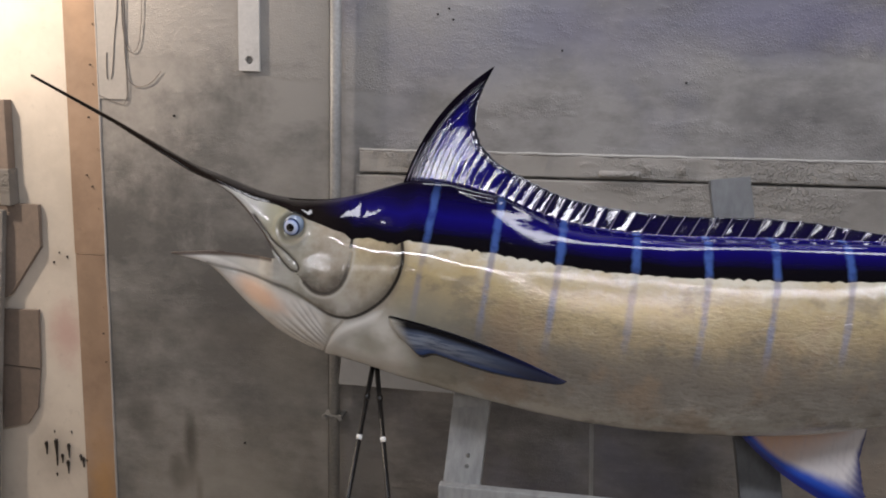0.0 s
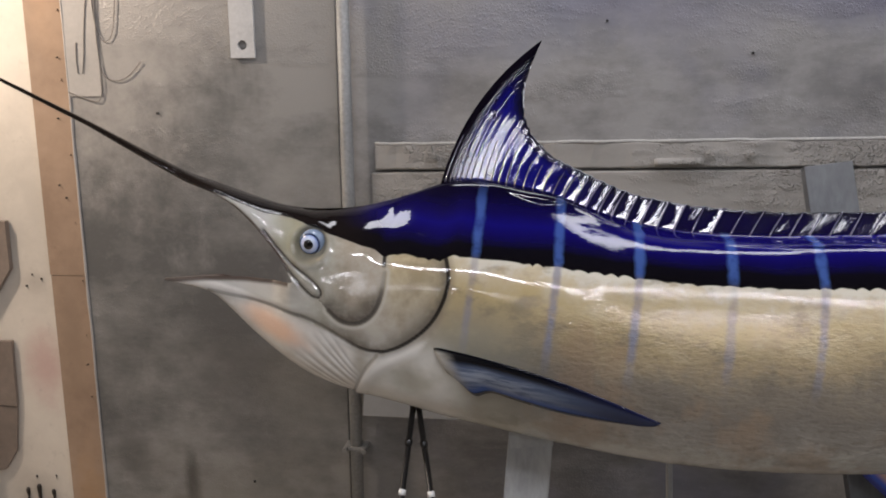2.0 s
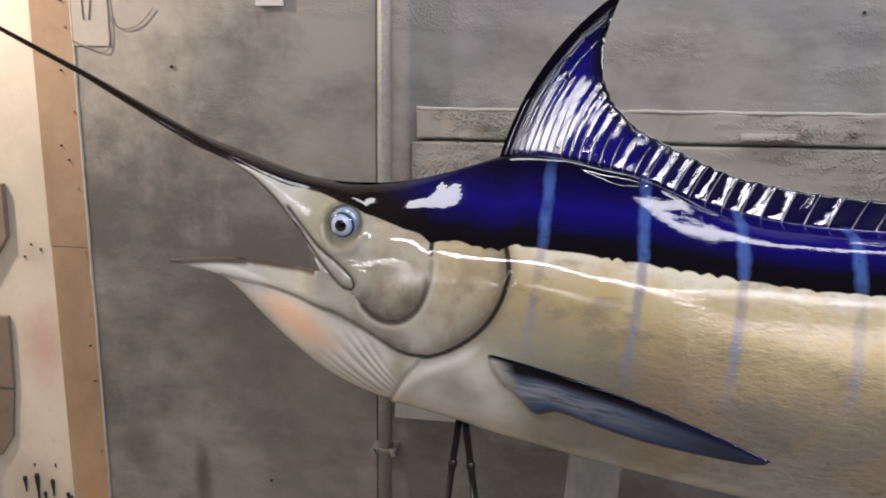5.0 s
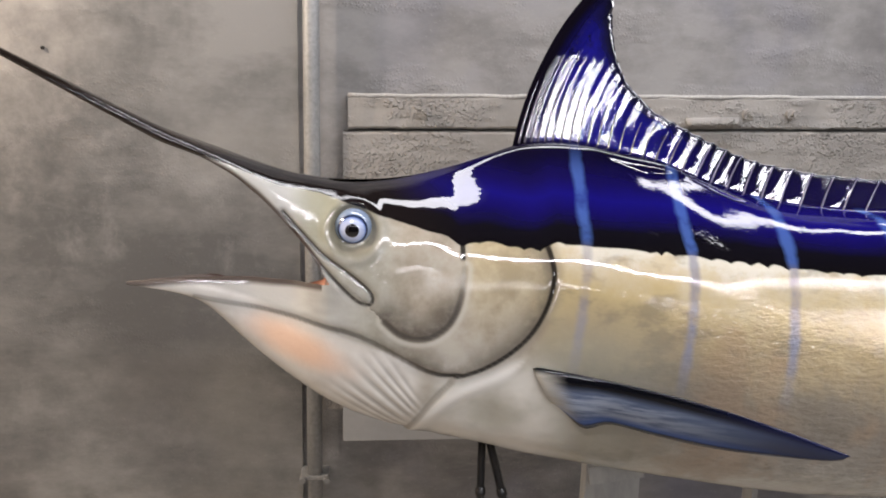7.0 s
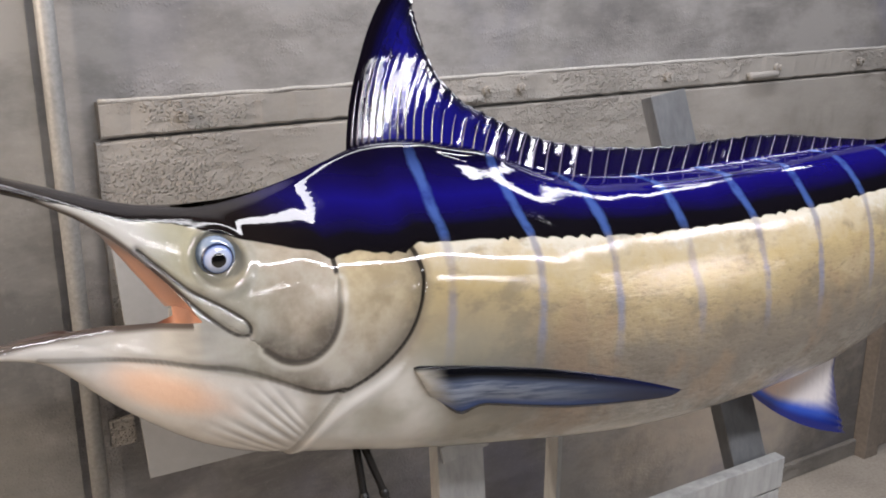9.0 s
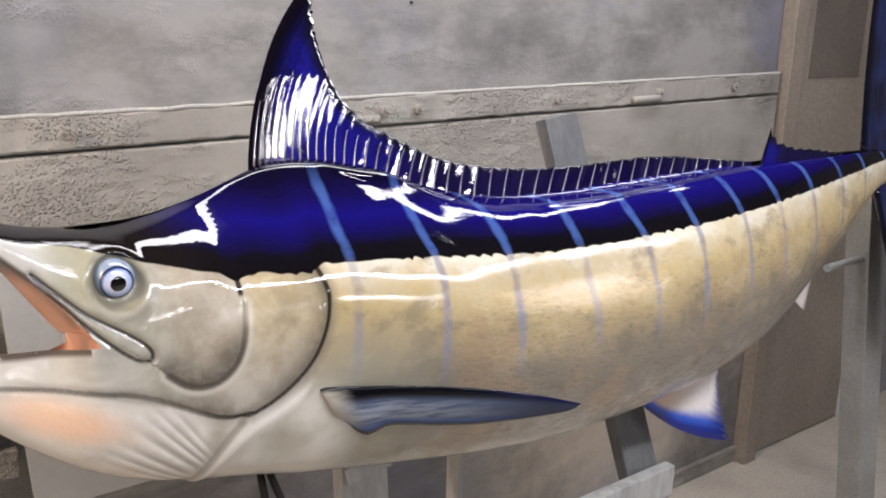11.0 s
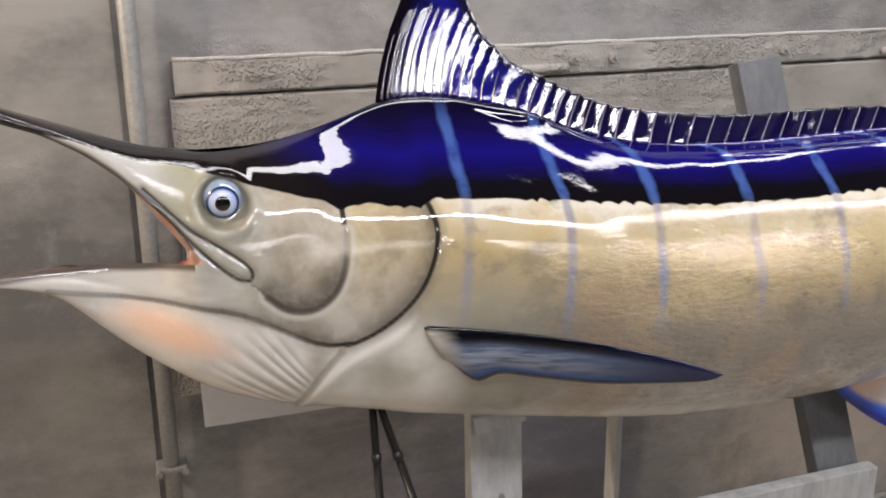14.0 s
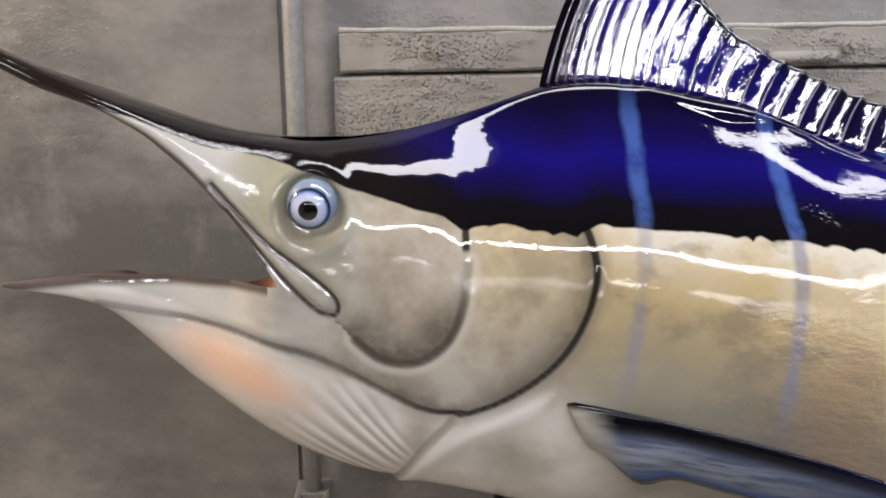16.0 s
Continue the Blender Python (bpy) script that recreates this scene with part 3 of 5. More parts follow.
def fish_body(material, lining, floor):
    cols, ic, X, Z, H = side_places()
    nrow = X.shape[1]
    verts, faces, lined, tags = [], [], [], []
    R = relief(X, Z)
    on = np.clip(H / 0.05, 0, 1)
    H = np.maximum(H + R * on, 0)

    def put(x, z, h, sgn, drop=0.0):
        y = mid_y(x, z) + sgn * h
        verts.append((float(x), float(y), float(z - drop)))
        return len(verts) - 1

    def far_lip(i, z):
        """How much of its width the lower jaw keeps on the side turned to the wall: its rim stands close there."""
        x = cols[i]
        if i not in lows:
            return 1.0
        t = (lows[i][0] - z) / max(1e-4, lows[i][0] - float(BOT(x)))
        return 1 - 0.75 * float(smooth01((x + 0.88) / 0.08) * (1 - smooth01((x - CORNER_X + 0.014) / 0.012)) * (1 - smooth01(t / 0.5)))

    def far_drop(i, z):
        """How far that rim lies lower, as the head leans to the wall."""
        return 0.024 * (1 - far_lip(i, z)) / 0.75

    def jaw_x(x):
        """The tip of the lower jaw is drawn out to a point."""
        return x - 0.018 * float(smooth01((-0.88 - x) / 0.10))

    ring = {}
    for i in range(len(cols)):
        rows = range(nrow) if i >= ic or cols[i] >= -0.983 else range(UP_ROWS)
        for j in rows:
            if H[i, j] < 1e-4 and (j == 0 or j == nrow - 1):
                ring[i, j, -1] = ring[i, j, 1] = put(jaw_x(X[i, j]) if i < ic and j >= UP_ROWS else X[i, j], Z[i, j], 0, -1)
            else:
                for sgn in (-1, 1):
                    ring[i, j, sgn] = put(jaw_x(X[i, j]) if i < ic and j >= UP_ROWS else X[i, j], Z[i, j], H[i, j] * (far_lip(i, Z[i, j]) if sgn > 0 and j >= UP_ROWS else 1), sgn, far_drop(i, Z[i, j]) if sgn > 0 and j >= UP_ROWS else 0.0)
        if i < ic and cols[i] >= -0.983:
            z0, h0 = lows[i]
            for sgn in (-1, 1):
                ring[i, "lip", sgn] = put(jaw_x(cols[i]), z0, h0 * (far_lip(i, z0) if sgn > 0 else 1), sgn, far_drop(i, z0) if sgn > 0 else 0.0)
    for sgn in (-1, 1):
        ring[ic, "lip", sgn] = ring[ic, UP_ROWS - 1, sgn]

    def quad(*k):
        f = list(dict.fromkeys(k))
        if len(f) > 2:
            faces.append(f)
            return True
        return False

    vaults = {}

    def vault(i, row, rise):
        """The lining across the mouth from lip to lip, hollowed out upwards (rise 1) or downwards."""
        if (i, row) not in vaults:
            l, r = ring[i, row, -1], ring[i, row, 1]
            line = [l]
            x, deep = cols[i], 0.050 if rise > 0 else 0.03
            d = deep * float(smooth01((x + (0.85 if rise > 0 else 0.90)) / 0.14) * smooth01((CORNER_X + 0.004 - x) / (0.014 if rise > 0 else 0.03)))
            if i < ic and l != r:
                a, b = np.array(verts[l]), np.array(verts[r])
                for t in (0.06, 0.2, 0.35, 0.5, 0.65, 0.8, 0.94):
                    p = a + (b - a) * t
                    # the palate drops to the side turned to the wall; the floor is hollow
                    p[2] -= d * (t ** 1.3 if rise > 0 else 1 - abs(2 * t - 1) ** 2.5)
                    verts.append(tuple(float(c) for c in p))
                    line.append(len(verts) - 1)
            else:
                line += [l] * 3 + [l] + [r] * 3
            vaults[i, row] = line + [r]
        return vaults[i, row]

    for i in range(len(cols) - 1):
        for sgn in (-1, 1):
            for j in range(nrow - 1):
                if i < ic and j >= UP_ROWS - 1:
                    if (i, nrow - 1, sgn) not in ring:
                        continue
                    a = "lip" if j == UP_ROWS - 1 else j
                    quad(ring[i, a, sgn], ring[i + 1, a, sgn] if not (i + 1 == ic and a == "lip") else ring[ic, UP_ROWS - 1, sgn], ring[i + 1, j + 1, sgn], ring[i, j + 1, sgn])
                else:
                    quad(ring[i, j, sgn], ring[i + 1, j, sgn], ring[i + 1, j + 1, sgn], ring[i, j + 1, sgn])
        if i < ic:
            e = UP_ROWS - 1
            for row, rise in ((e, 1), ("lip", -1)):
                if (i, row, -1) not in ring:
                    continue
                p, q = vault(i, row, rise), vault(i + 1, row, rise)
                for k in range(len(p) - 1):
                    if quad(p[k], q[k], q[k + 1], p[k + 1]):
                        lined.append((len(faces) - 1, 1 if rise > 0 else 2))
    me = bpy.data.meshes.new("body")
    me.from_pydata(verts, [], faces)
    me.materials.append(material)
    me.materials.append(lining)
    me.materials.append(floor)
    mi = np.zeros(len(faces), np.int32)
    for k, slot in lined:
        mi[k] = slot
    me.polygons.foreach_set("material_index", mi)
    me.polygons.foreach_set("use_smooth", np.ones(len(faces), bool))
    bm = bmesh.new()
    bm.from_mesh(me)
    bmesh.ops.recalc_face_normals(bm, faces=bm.faces[:])
    for e in bm.edges:
        if len({f.material_index for f in e.link_faces}) > 1:
            e.smooth = False
    bm.to_mesh(me)
    bm.free()
    # fields that the paint follows: height over the edge of the back, distance from the plates' edges, place along the bars
    v = np.array(verts)
    for key, val in paint_fields(v[:, 0], v[:, 2]).items():
        me.attributes.new(key, "FLOAT", "POINT").data.foreach_set("value", val.astype(np.float32))
    return new("body", me)


BARS = curve([-0.5, -0.309, -0.142, 0.018, 0.20, 0.366, 0.515, 0.678, 0.825, 0.985, 1.15, 1.30, 1.45], [-0.2, 1, 2, 3, 4, 5, 6, 7, 8, 9, 10, 11, 12], 0.01)


def paint_fields(x, z):
    gill, gside = near(GILL_EDGE, x, z)
    cheek, cside = near(CHEEK_EDGE, x, z)
    lip, _ = near(LIP_EDGE, x, z)
    line = BACK_LINE(x)
    lean = np.interp(z - line, [-0.22, 0, 0.14], [-0.026, 0.0, 0.004])
    breast, _ = near(BREAST_EDGE, x, z)
    gape = np.where(x < CORNER_X - 0.01, np.minimum(abs(z - GAPE_U(x)) + 9 * (z < GAPE_U(x) - 0.004), abs(z - GAPE_L(x)) + 9 * (z > GAPE_L(x) + 0.004)), 1.0)
    return {"back": z - line, "gill": gill, "gill_in": np.where(gside < 0, gill, -gill), "cheek": cheek, "cheek_in": np.where(cside > 0, cheek, -cheek), "lip": lip, "breast": breast, "collar": near(COLLAR, x, z)[0] + 0.03 * smooth01((x + 0.44) / 0.07), "gape": gape, "fold": fold_field(x, z), "bar": BARS(x - lean)}


def ray_place(b, e, v, bulge):
    d = e - b
    n = np.array([-d[1], d[0]])
    return b + d * v + n * bulge * 4 * v * (1 - v)


def fin(name, base, edge, material, thick, cols, rows, parent, bulge=0.0, lean=0.0, rays=None, ripple=0.0, notch=0.0, bend=0.0, label=""):
    """A fin: rays run from the base line to the edge line (both (x, z), one by one); it thins out to the edge.
    rays: where the ribs stand along it (0 to 1); between them the skin bellies by ripple and its edge is cut back by notch."""
    base, edge = np.array(base, float), np.array(edge, float)
    t = np.concatenate([[0], np.cumsum(np.hypot(*np.diff(base, axis=0).T) + 0.25 * np.hypot(*np.diff(edge, axis=0).T))])
    t /= t[-1]
    u = np.linspace(0, 1, cols)
    if rays is not None:
        u = np.unique(np.concatenate([u, rays]))
    B = np.stack([np.interp(u, t, base[:, k]) for k in (0, 1)], 1)
    E = np.stack([np.interp(u, t, edge[:, k]) for k in (0, 1)], 1)
    cols = len(u)
    index = np.interp(u, rays, np.arange(len(rays))) if rays is not None else np.zeros(cols)
    grid = {}
    bm = bmesh.new()
    lay, lay2, lay3 = (bm.verts.layers.float.new(k) for k in ("out", "ray", "rib"))

    def place(i, v):
        belly = math.sin(math.pi * (index[i] % 1.0)) if rays is not None else 0.0
        q = v * (1 - notch * belly ** 0.7 * (min(1.0, 4 * u[i]) if bend else 1.0))
        p = ray_place(B[i], E[i], q, bulge * (1 - u[i]) ** 3)
        h = p[1] - B[i][1]
        y = mid_y(p[0], p[1]) + lean * h * (1 - 0.5 * bend * float(smooth01((u[i] - 0.40) / 0.25))) + bend * (0.05 * min(h, 0.13) * (1 - float(smooth01(u[i] / 0.075))) + 0.045 * min(h, 0.15) * belly * math.sin(12.9 * int(index[i]) + 1.0) + 0.20 * max(0.0, abs(h) - 0.15) - 0.16 * min(abs(h), 0.15) ** 2) + ripple * belly * min(1.0, 4 * v) * (0.15 + 1.1 * abs(math.sin(7.3 * int(index[i])))) * (1 + 0.2 * math.sin(6 * v + 2.1 * int(index[i])))
        return p[0], y, p[1]

    for sgn in (-1, 1):
        for i in range(cols):
            for j in range(rows):
                v = j / (rows - 1)
                x, y, z = place(i, v)
                th = thick * (1 - 0.96 * v) * (0.10 + 0.90 * float(smooth01(u[i] / (0.06 if bend else 0.02))))
                vert = bm.verts.new((x, y + sgn * th, z))
                vert[lay], vert[lay2], vert[lay3] = v, u[i], index[i]
                grid[sgn, i, j] = vert
    for sgn in (-1, 1):
        for i in range(cols - 1):
            for j in range(rows - 1):
                bm.faces.new((grid[sgn, i, j], grid[sgn, i + 1, j], grid[sgn, i + 1, j + 1], grid[sgn, i, j + 1]))
    for i in range(cols - 1):
        for j in (0, rows - 1):
            bm.faces.new((grid[-1, i, j], grid[-1, i + 1, j], grid[1, i + 1, j], grid[1, i, j]))
    for j in range(rows - 1):
        for i in (0, cols - 1):
            bm.faces.new((grid[-1, i, j], grid[-1, i, j + 1], grid[1, i, j + 1], grid[1, i, j]))
    for i in (0, cols - 1):
        for j in range(rows - 1):
            for sgn in (-1, 1):
                bm.edges.get((grid[sgn, i, j], grid[sgn, i, j + 1])).smooth = False
    ob = hang(obj(name, bm, material, None, label, True), parent)
    return ob, lambda r, v: place(int(np.argmin(abs(u - r))), v)


# paint of the fish
def fish_paint():
    m, ns, ls, b = nodes_of("airbrushed_gloss_paint")
    vec = ns.new("ShaderNodeTexCoord").outputs["Object"]

    def field(key):
        a = ns.new("ShaderNodeAttribute")
        a.attribute_name = key
        return a.outputs["Fac"]

    xyz = ns.new("ShaderNodeSeparateXYZ")
    ls.new(vec, xyz.inputs["Vector"])
    px, pz = xyz.outputs["X"], xyz.outputs["Z"]
    M = lambda *a, **k: math_of(ns, ls, *a, **k)
    S = lambda *a: step_of(ns, ls, *a)
    N = lambda *a: noise_of(ns, ls, vec, *a)
    back0 = field("back")
    wob, wob2 = N(30, 3, 0.6), N(8, 5, 0.65)
    back = M("ADD", back0, M("MULTIPLY", M("SUBTRACT", wob, 0.5), 0.006))
    # the edge of the back runs in small scallops
    arcs = M("ABSOLUTE", M("SINE", M("ADD", M("MULTIPLY", px, 88.0), M("MULTIPLY", N(7, 2, 0.5), 14.0))))
    back = M("SUBTRACT", back, M("MULTIPLY", M("SUBTRACT", arcs, 0.6), M("MULTIPLY", M("MULTIPLY", S(px, -0.52, -0.45), S(N(7, 2, 0.5), 0.35, 0.6)), 0.0045)))
    # side: gold under the back, brown and grey lower down, pale on the belly
    P = lambda *a: mix_of(ns, ls, *a)
    depth = M("ADD", back0, M("ADD", M("MULTIPLY", M("SUBTRACT", wob2, 0.5), 0.12), M("MULTIPLY", M("SUBTRACT", N(26, 4, 0.7), 0.5), 0.07)))
    flank = ramp_of(ns, ls, M("MULTIPLY_ADD", depth, 2.2, 1.0), [(0.08, (0.58, 0.56, 0.50)), (0.22, (0.46, 0.44, 0.385)), (0.34, (0.25, 0.23, 0.195)), (0.46, (0.178, 0.158, 0.130)), (0.58, (0.205, 0.177, 0.136)), (0.72, (0.325, 0.258, 0.150)), (0.85, (0.425, 0.340, 0.180)), (0.95, (0.47, 0.405, 0.285)), (1.0, (0.53, 0.50, 0.42))])
    cloud = N(11, 4, 0.65, (0.7, 1, 1.2))
    flank = P(M("MULTIPLY", S(cloud, 0.53, 0.66), 0.5), flank, (0.145, 0.125, 0.095))
    flank = P(M("MULTIPLY", M("MULTIPLY", S(cloud, 0.48, 0.34), S(back0, -0.26, -0.12)), 0.5), flank, (0.44, 0.37, 0.235))
    flank = P(M("MULTIPLY", M("MULTIPLY", S(N(6, 4, 0.6, (1.0, 1, 0.8)), 0.50, 0.64), S(back0, -0.03, -0.08)), 0.5), flank, (0.285, 0.200, 0.125))
    # the nearer the gills the paler and greyer
    flank = P(M("MULTIPLY", M("MULTIPLY", S(px, -0.10, -0.30), S(back0, -0.06, -0.16)), 0.6), flank, (0.30, 0.285, 0.225))
    scales = N(95, 4, 0.62, (0.55, 0.75, 1.2))
    amount = M("MULTIPLY", S(px, -0.33, 0.02), M("MULTIPLY", M("MULTIPLY_ADD", S(back0, -0.035, -0.11), 0.76, 0.24), M("MULTIPLY", S(back0, 0.012, -0.02), S(back0, -0.40, -0.30))))
    flank = P(M("MULTIPLY", M("MULTIPLY", S(scales, 0.45, 0.31), amount), 0.34), flank, (0.10, 0.082, 0.06))
    # head: grey-beige with tan clouds, greenish towards the mouth
    mott = M("ADD", M("MULTIPLY", N(15, 4, 0.6), 0.75), M("MULTIPLY", N(45, 3, 0.6), 0.25))
    head = ramp_of(ns, ls, mott, [(0.36, (0.255, 0.220, 0.168)), (0.48, (0.345, 0.305, 0.245)), (0.62, (0.42, 0.39, 0.33))])
    head = P(M("MULTIPLY", S(px, -0.56, -0.64), 0.7), head, P(S(mott, 0.35, 0.65), (0.28, 0.28, 0.235), (0.40, 0.405, 0.36)))
    side = P(S(px, -0.36, -0.42), flank, head)
    # gold of the gill cover
    cover = M("MULTIPLY", M("MULTIPLY", S(px, -0.51, -0.47), S(px, -0.34, -0.37)), S(pz, 1.22, 1.37))
    side = P(M("MULTIPLY", cover, 0.75), side, P(S(mott, 0.38, 0.6), (0.32, 0.262, 0.155), (0.46, 0.385, 0.23)))
    # white wedge of the snout, olive in front of the eye
    snout_w = M("MULTIPLY", S(px, -0.70, -0.755), S(pz, 1.38, 1.43))
    side = P(M("MULTIPLY", snout_w, 0.85), side, (0.52, 0.51, 0.475))
    side = P(M("MULTIPLY", M("MULTIPLY", M("MULTIPLY", S(px, -0.67, -0.69), S(px, -0.77, -0.715)), S(pz, 1.36, 1.40)), 0.6), side, (0.27, 0.26, 0.165))
    # lower jaw: grey-white, darker along its upper rim
    jaw = M("MULTIPLY", S(px, -0.62, -0.69), S(pz, 1.340, 1.318))
    side = P(M("MULTIPLY", jaw, 0.9), side, P(S(N(9, 3, 0.6, (0.4, 1, 1.5)), 0.36, 0.62), (0.29, 0.285, 0.26), (0.47, 0.46, 0.425)))
    side = P(M("MULTIPLY", M("MULTIPLY", S(pz, 1.17, 1.09), S(px, -0.28, -0.42)), 0.9), side, (0.53, 0.515, 0.465))
    breast = M("MULTIPLY", M("MULTIPLY", S(px, -0.57, -0.52), S(px, -0.30, -0.40)), S(pz, 1.25, 1.17))
    side = P(M("MULTIPLY", breast, 0.85), side, P(S(N(11, 3, 0.6), 0.35, 0.62), (0.46, 0.445, 0.39), (0.62, 0.605, 0.555)))
    # shade of the recess behind the collar, painted in as grey
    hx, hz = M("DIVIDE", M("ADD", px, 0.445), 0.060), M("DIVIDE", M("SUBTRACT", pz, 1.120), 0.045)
    hollow_shade = M("ADD", M("SQRT", M("ADD", M("MULTIPLY", hx, hx), M("MULTIPLY", hz, hz))), M("MULTIPLY", M("SUBTRACT", wob2, 0.5), 0.7))
    side = P(M("MULTIPLY", S(hollow_shade, 1.15, 0.2), 0.65), side, (0.31, 0.295, 0.235))
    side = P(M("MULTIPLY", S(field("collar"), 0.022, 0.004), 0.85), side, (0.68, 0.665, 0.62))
    # throat skin: white, a soft peach patch, grey in the folds
    low = M("SUBTRACT", M("MULTIPLY_ADD", px, -0.32, 1.036), pz)
    throat = M("MULTIPLY", S(low, 0.0, 0.010), S(px, -0.545, -0.575))
    side = P(throat, side, P(S(N(14, 3, 0.6), 0.35, 0.65), (0.57, 0.545, 0.50), (0.66, 0.64, 0.595)))
    ex, ez = M("DIVIDE", M("ADD", px, 0.745), 0.085), M("DIVIDE", M("ADD", M("SUBTRACT", pz, 1.226), M("MULTIPLY", M("ADD", px, 0.745), 0.35)), 0.034)
    er = M("ADD", M("SQRT", M("ADD", M("MULTIPLY", ex, ex), M("MULTIPLY", ez, ez))), M("MULTIPLY", M("SUBTRACT", N(20, 3, 0.6), 0.5), 0.5))
    side = P(M("MULTIPLY", M("MULTIPLY", S(er, 1.35, 0.3), throat), 0.85), side, (0.76, 0.50, 0.345))
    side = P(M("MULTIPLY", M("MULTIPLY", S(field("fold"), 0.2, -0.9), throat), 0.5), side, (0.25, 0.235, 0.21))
    # airbrushed shading inside the plates, and the dark lines along them
    dark, patchy = (0.022, 0.019, 0.016), S(N(17, 4, 0.65), 0.32, 0.60)
    gin, cin = field("gill_in"), field("cheek_in")
    lowcheek = S(pz, 1.345, 1.285)
    side = P(M("MULTIPLY", M("MULTIPLY", M("MULTIPLY", S(cin, 0.060, 0.004), S(cin, -0.004, 0.004)), lowcheek), M("MULTIPLY_ADD", patchy, 0.50, 0.45)), side, (0.085, 0.074, 0.060))
    side = P(M("MULTIPLY", M("MULTIPLY", M("MULTIPLY", S(gin, 0.055, 0.004), S(gin, -0.003, 0.003)), S(px, -0.66, -0.56)), M("MULTIPLY_ADD", patchy, 0.45, 0.35)), side, (0.115, 0.10, 0.078))
    side = P(M("MULTIPLY", M("MULTIPLY", S(gin, -0.022, -0.002), S(gin, 0.0, -0.002)), 0.25), side, (0.24, 0.215, 0.18))
    pale_rim = M("MULTIPLY", M("MULTIPLY", S(cin, -0.016, -0.009), S(cin, -0.003, -0.008)), 0.5)
    side = P(pale_rim, side, (0.50, 0.48, 0.42))
    gill_w = M("MULTIPLY_ADD", S(px, -0.62, -0.50), 0.55, 0.40)
    for key, lo, hi, amt, tone in (("gill", 0.020, 0.003, M("MULTIPLY", gill_w, 0.35), (0.09, 0.075, 0.058)), ("gill", 0.0062, 0.002, gill_w, (0.012, 0.010, 0.009)), ("cheek", 0.0075, 0.001, M("MULTIPLY", lowcheek, 0.85), (0.05, 0.044, 0.038)), ("cheek", 0.0075, 0.001, 0.35, (0.08, 0.07, 0.06)), ("lip", 0.014, 0.0, 0.5, (0.17, 0.16, 0.135)), ("lip", 0.0040, 0.001, 0.9, dark), ("breast", 0.0065, 0.001, 0.6, (0.17, 0.155, 0.13))):
        side = P(M("MULTIPLY", S(field(key), lo, hi), amt), side, tone)
    notch_d = M("MULTIPLY", M("MULTIPLY", S(M("ABSOLUTE", M("ADD", px, 0.497)), 0.006, 0.002), S(pz, 1.362, 1.368)), 0.95)
    side = P(notch_d, side, (0.01, 0.009, 0.009))
    jaw_rim = M("MULTIPLY", S(field("gape"), 0.013, 0.004), S(px, -0.690, -0.710))
    side = P(M("MULTIPLY", jaw_rim, 0.9), side, (0.045, 0.028, 0.022))
    # ring round the eye
    eye = ns.new("ShaderNodeVectorMath")
    eye.operation = "DISTANCE"
    flat = ns.new("ShaderNodeCombineXYZ")
    ls.new(px, flat.inputs["X"])
    ls.new(pz, flat.inputs["Z"])
    ls.new(flat.outputs["Vector"], eye.inputs[0])
    eye.inputs[1].default_value = (EYE_X, 0, EYE_Z)
    side = mix_of(ns, ls, M("MULTIPLY", S(eye.outputs["Value"], 0.046, 0.034), 0.7), side, (0.15, 0.135, 0.09))
    # back: black at its edge, blue above, nearly black on the nape and the bill
    blue = ramp_of(ns, ls, M("MULTIPLY", M("ADD", back0, M("MULTIPLY", M("SUBTRACT", wob2, 0.5), 0.02)), 7.0), [(0.0, (0.0035, 0.003, 0.004)), (0.16, (0.0035, 0.003, 0.006)), (0.32, (0.005, 0.003, 0.070)), (0.44, (0.006, 0.004, 0.112)), (0.60, (0.005, 0.003, 0.055)), (0.80, (0.003, 0.002, 0.018)), (0.95, (0.003, 0.002, 0.010))])
    blue = mix_of(ns, ls, S(px, -0.44, -0.64), blue, (0.008, 0.006, 0.006))
    col = mix_of(ns, ls, S(back, -0.0012, 0.0012), side, blue)
    snout = M("ADD", px, M("MULTIPLY", M("SUBTRACT", M("MULTIPLY_ADD", px, -0.52, 1.066), pz), 1.2))
    col = mix_of(ns, ls, S(snout, -0.845, -0.865), col, (0.014, 0.010, 0.008))
    # pale blue bars
    bar = M("ABSOLUTE", M("SUBTRACT", M("FRACT", M("ADD", field("bar"), 0.5)), 0.5))
    bar = M("ADD", bar, M("MULTIPLY", M("SUBTRACT", wob, 0.5), 0.07))
    keep = M("MULTIPLY", S(field("bar"), 0.5, 0.6), M("MULTIPLY", S(back0, -0.225, -0.11), S(back0, 0.150, 0.085)))
    keep = M("MULTIPLY", keep, M("MULTIPLY_ADD", S(N(24, 3, 0.6), 0.30, 0.55), 0.55, 0.45))
    # each bar on the flank is sprayed with its own strength and length
    own = ns.new("ShaderNodeTexWhiteNoise")
    own.noise_dimensions = "1D"
    ls.new(M("FLOOR", M("ADD", field("bar"), 0.5)), own.inputs["W"])
    upper = S(back0, -0.004, 0.010)
    weak = M("MULTIPLY_ADD", own.outputs["Value"], 0.45, 0.55)
    keep = M("MULTIPLY", keep, M("ADD", M("MULTIPLY", upper, M("SUBTRACT", 1.0, weak)), weak))
    pale = mix_of(ns, ls, S(back0, -0.12, -0.03), (0.165, 0.195, 0.33), (0.125, 0.130, 0.20))
    pale = mix_of(ns, ls, upper, pale, (0.058, 0.115, 0.35))
    slim = M("SUBTRACT", M("ADD", bar, 0.020), M("MULTIPLY", upper, 0.010))
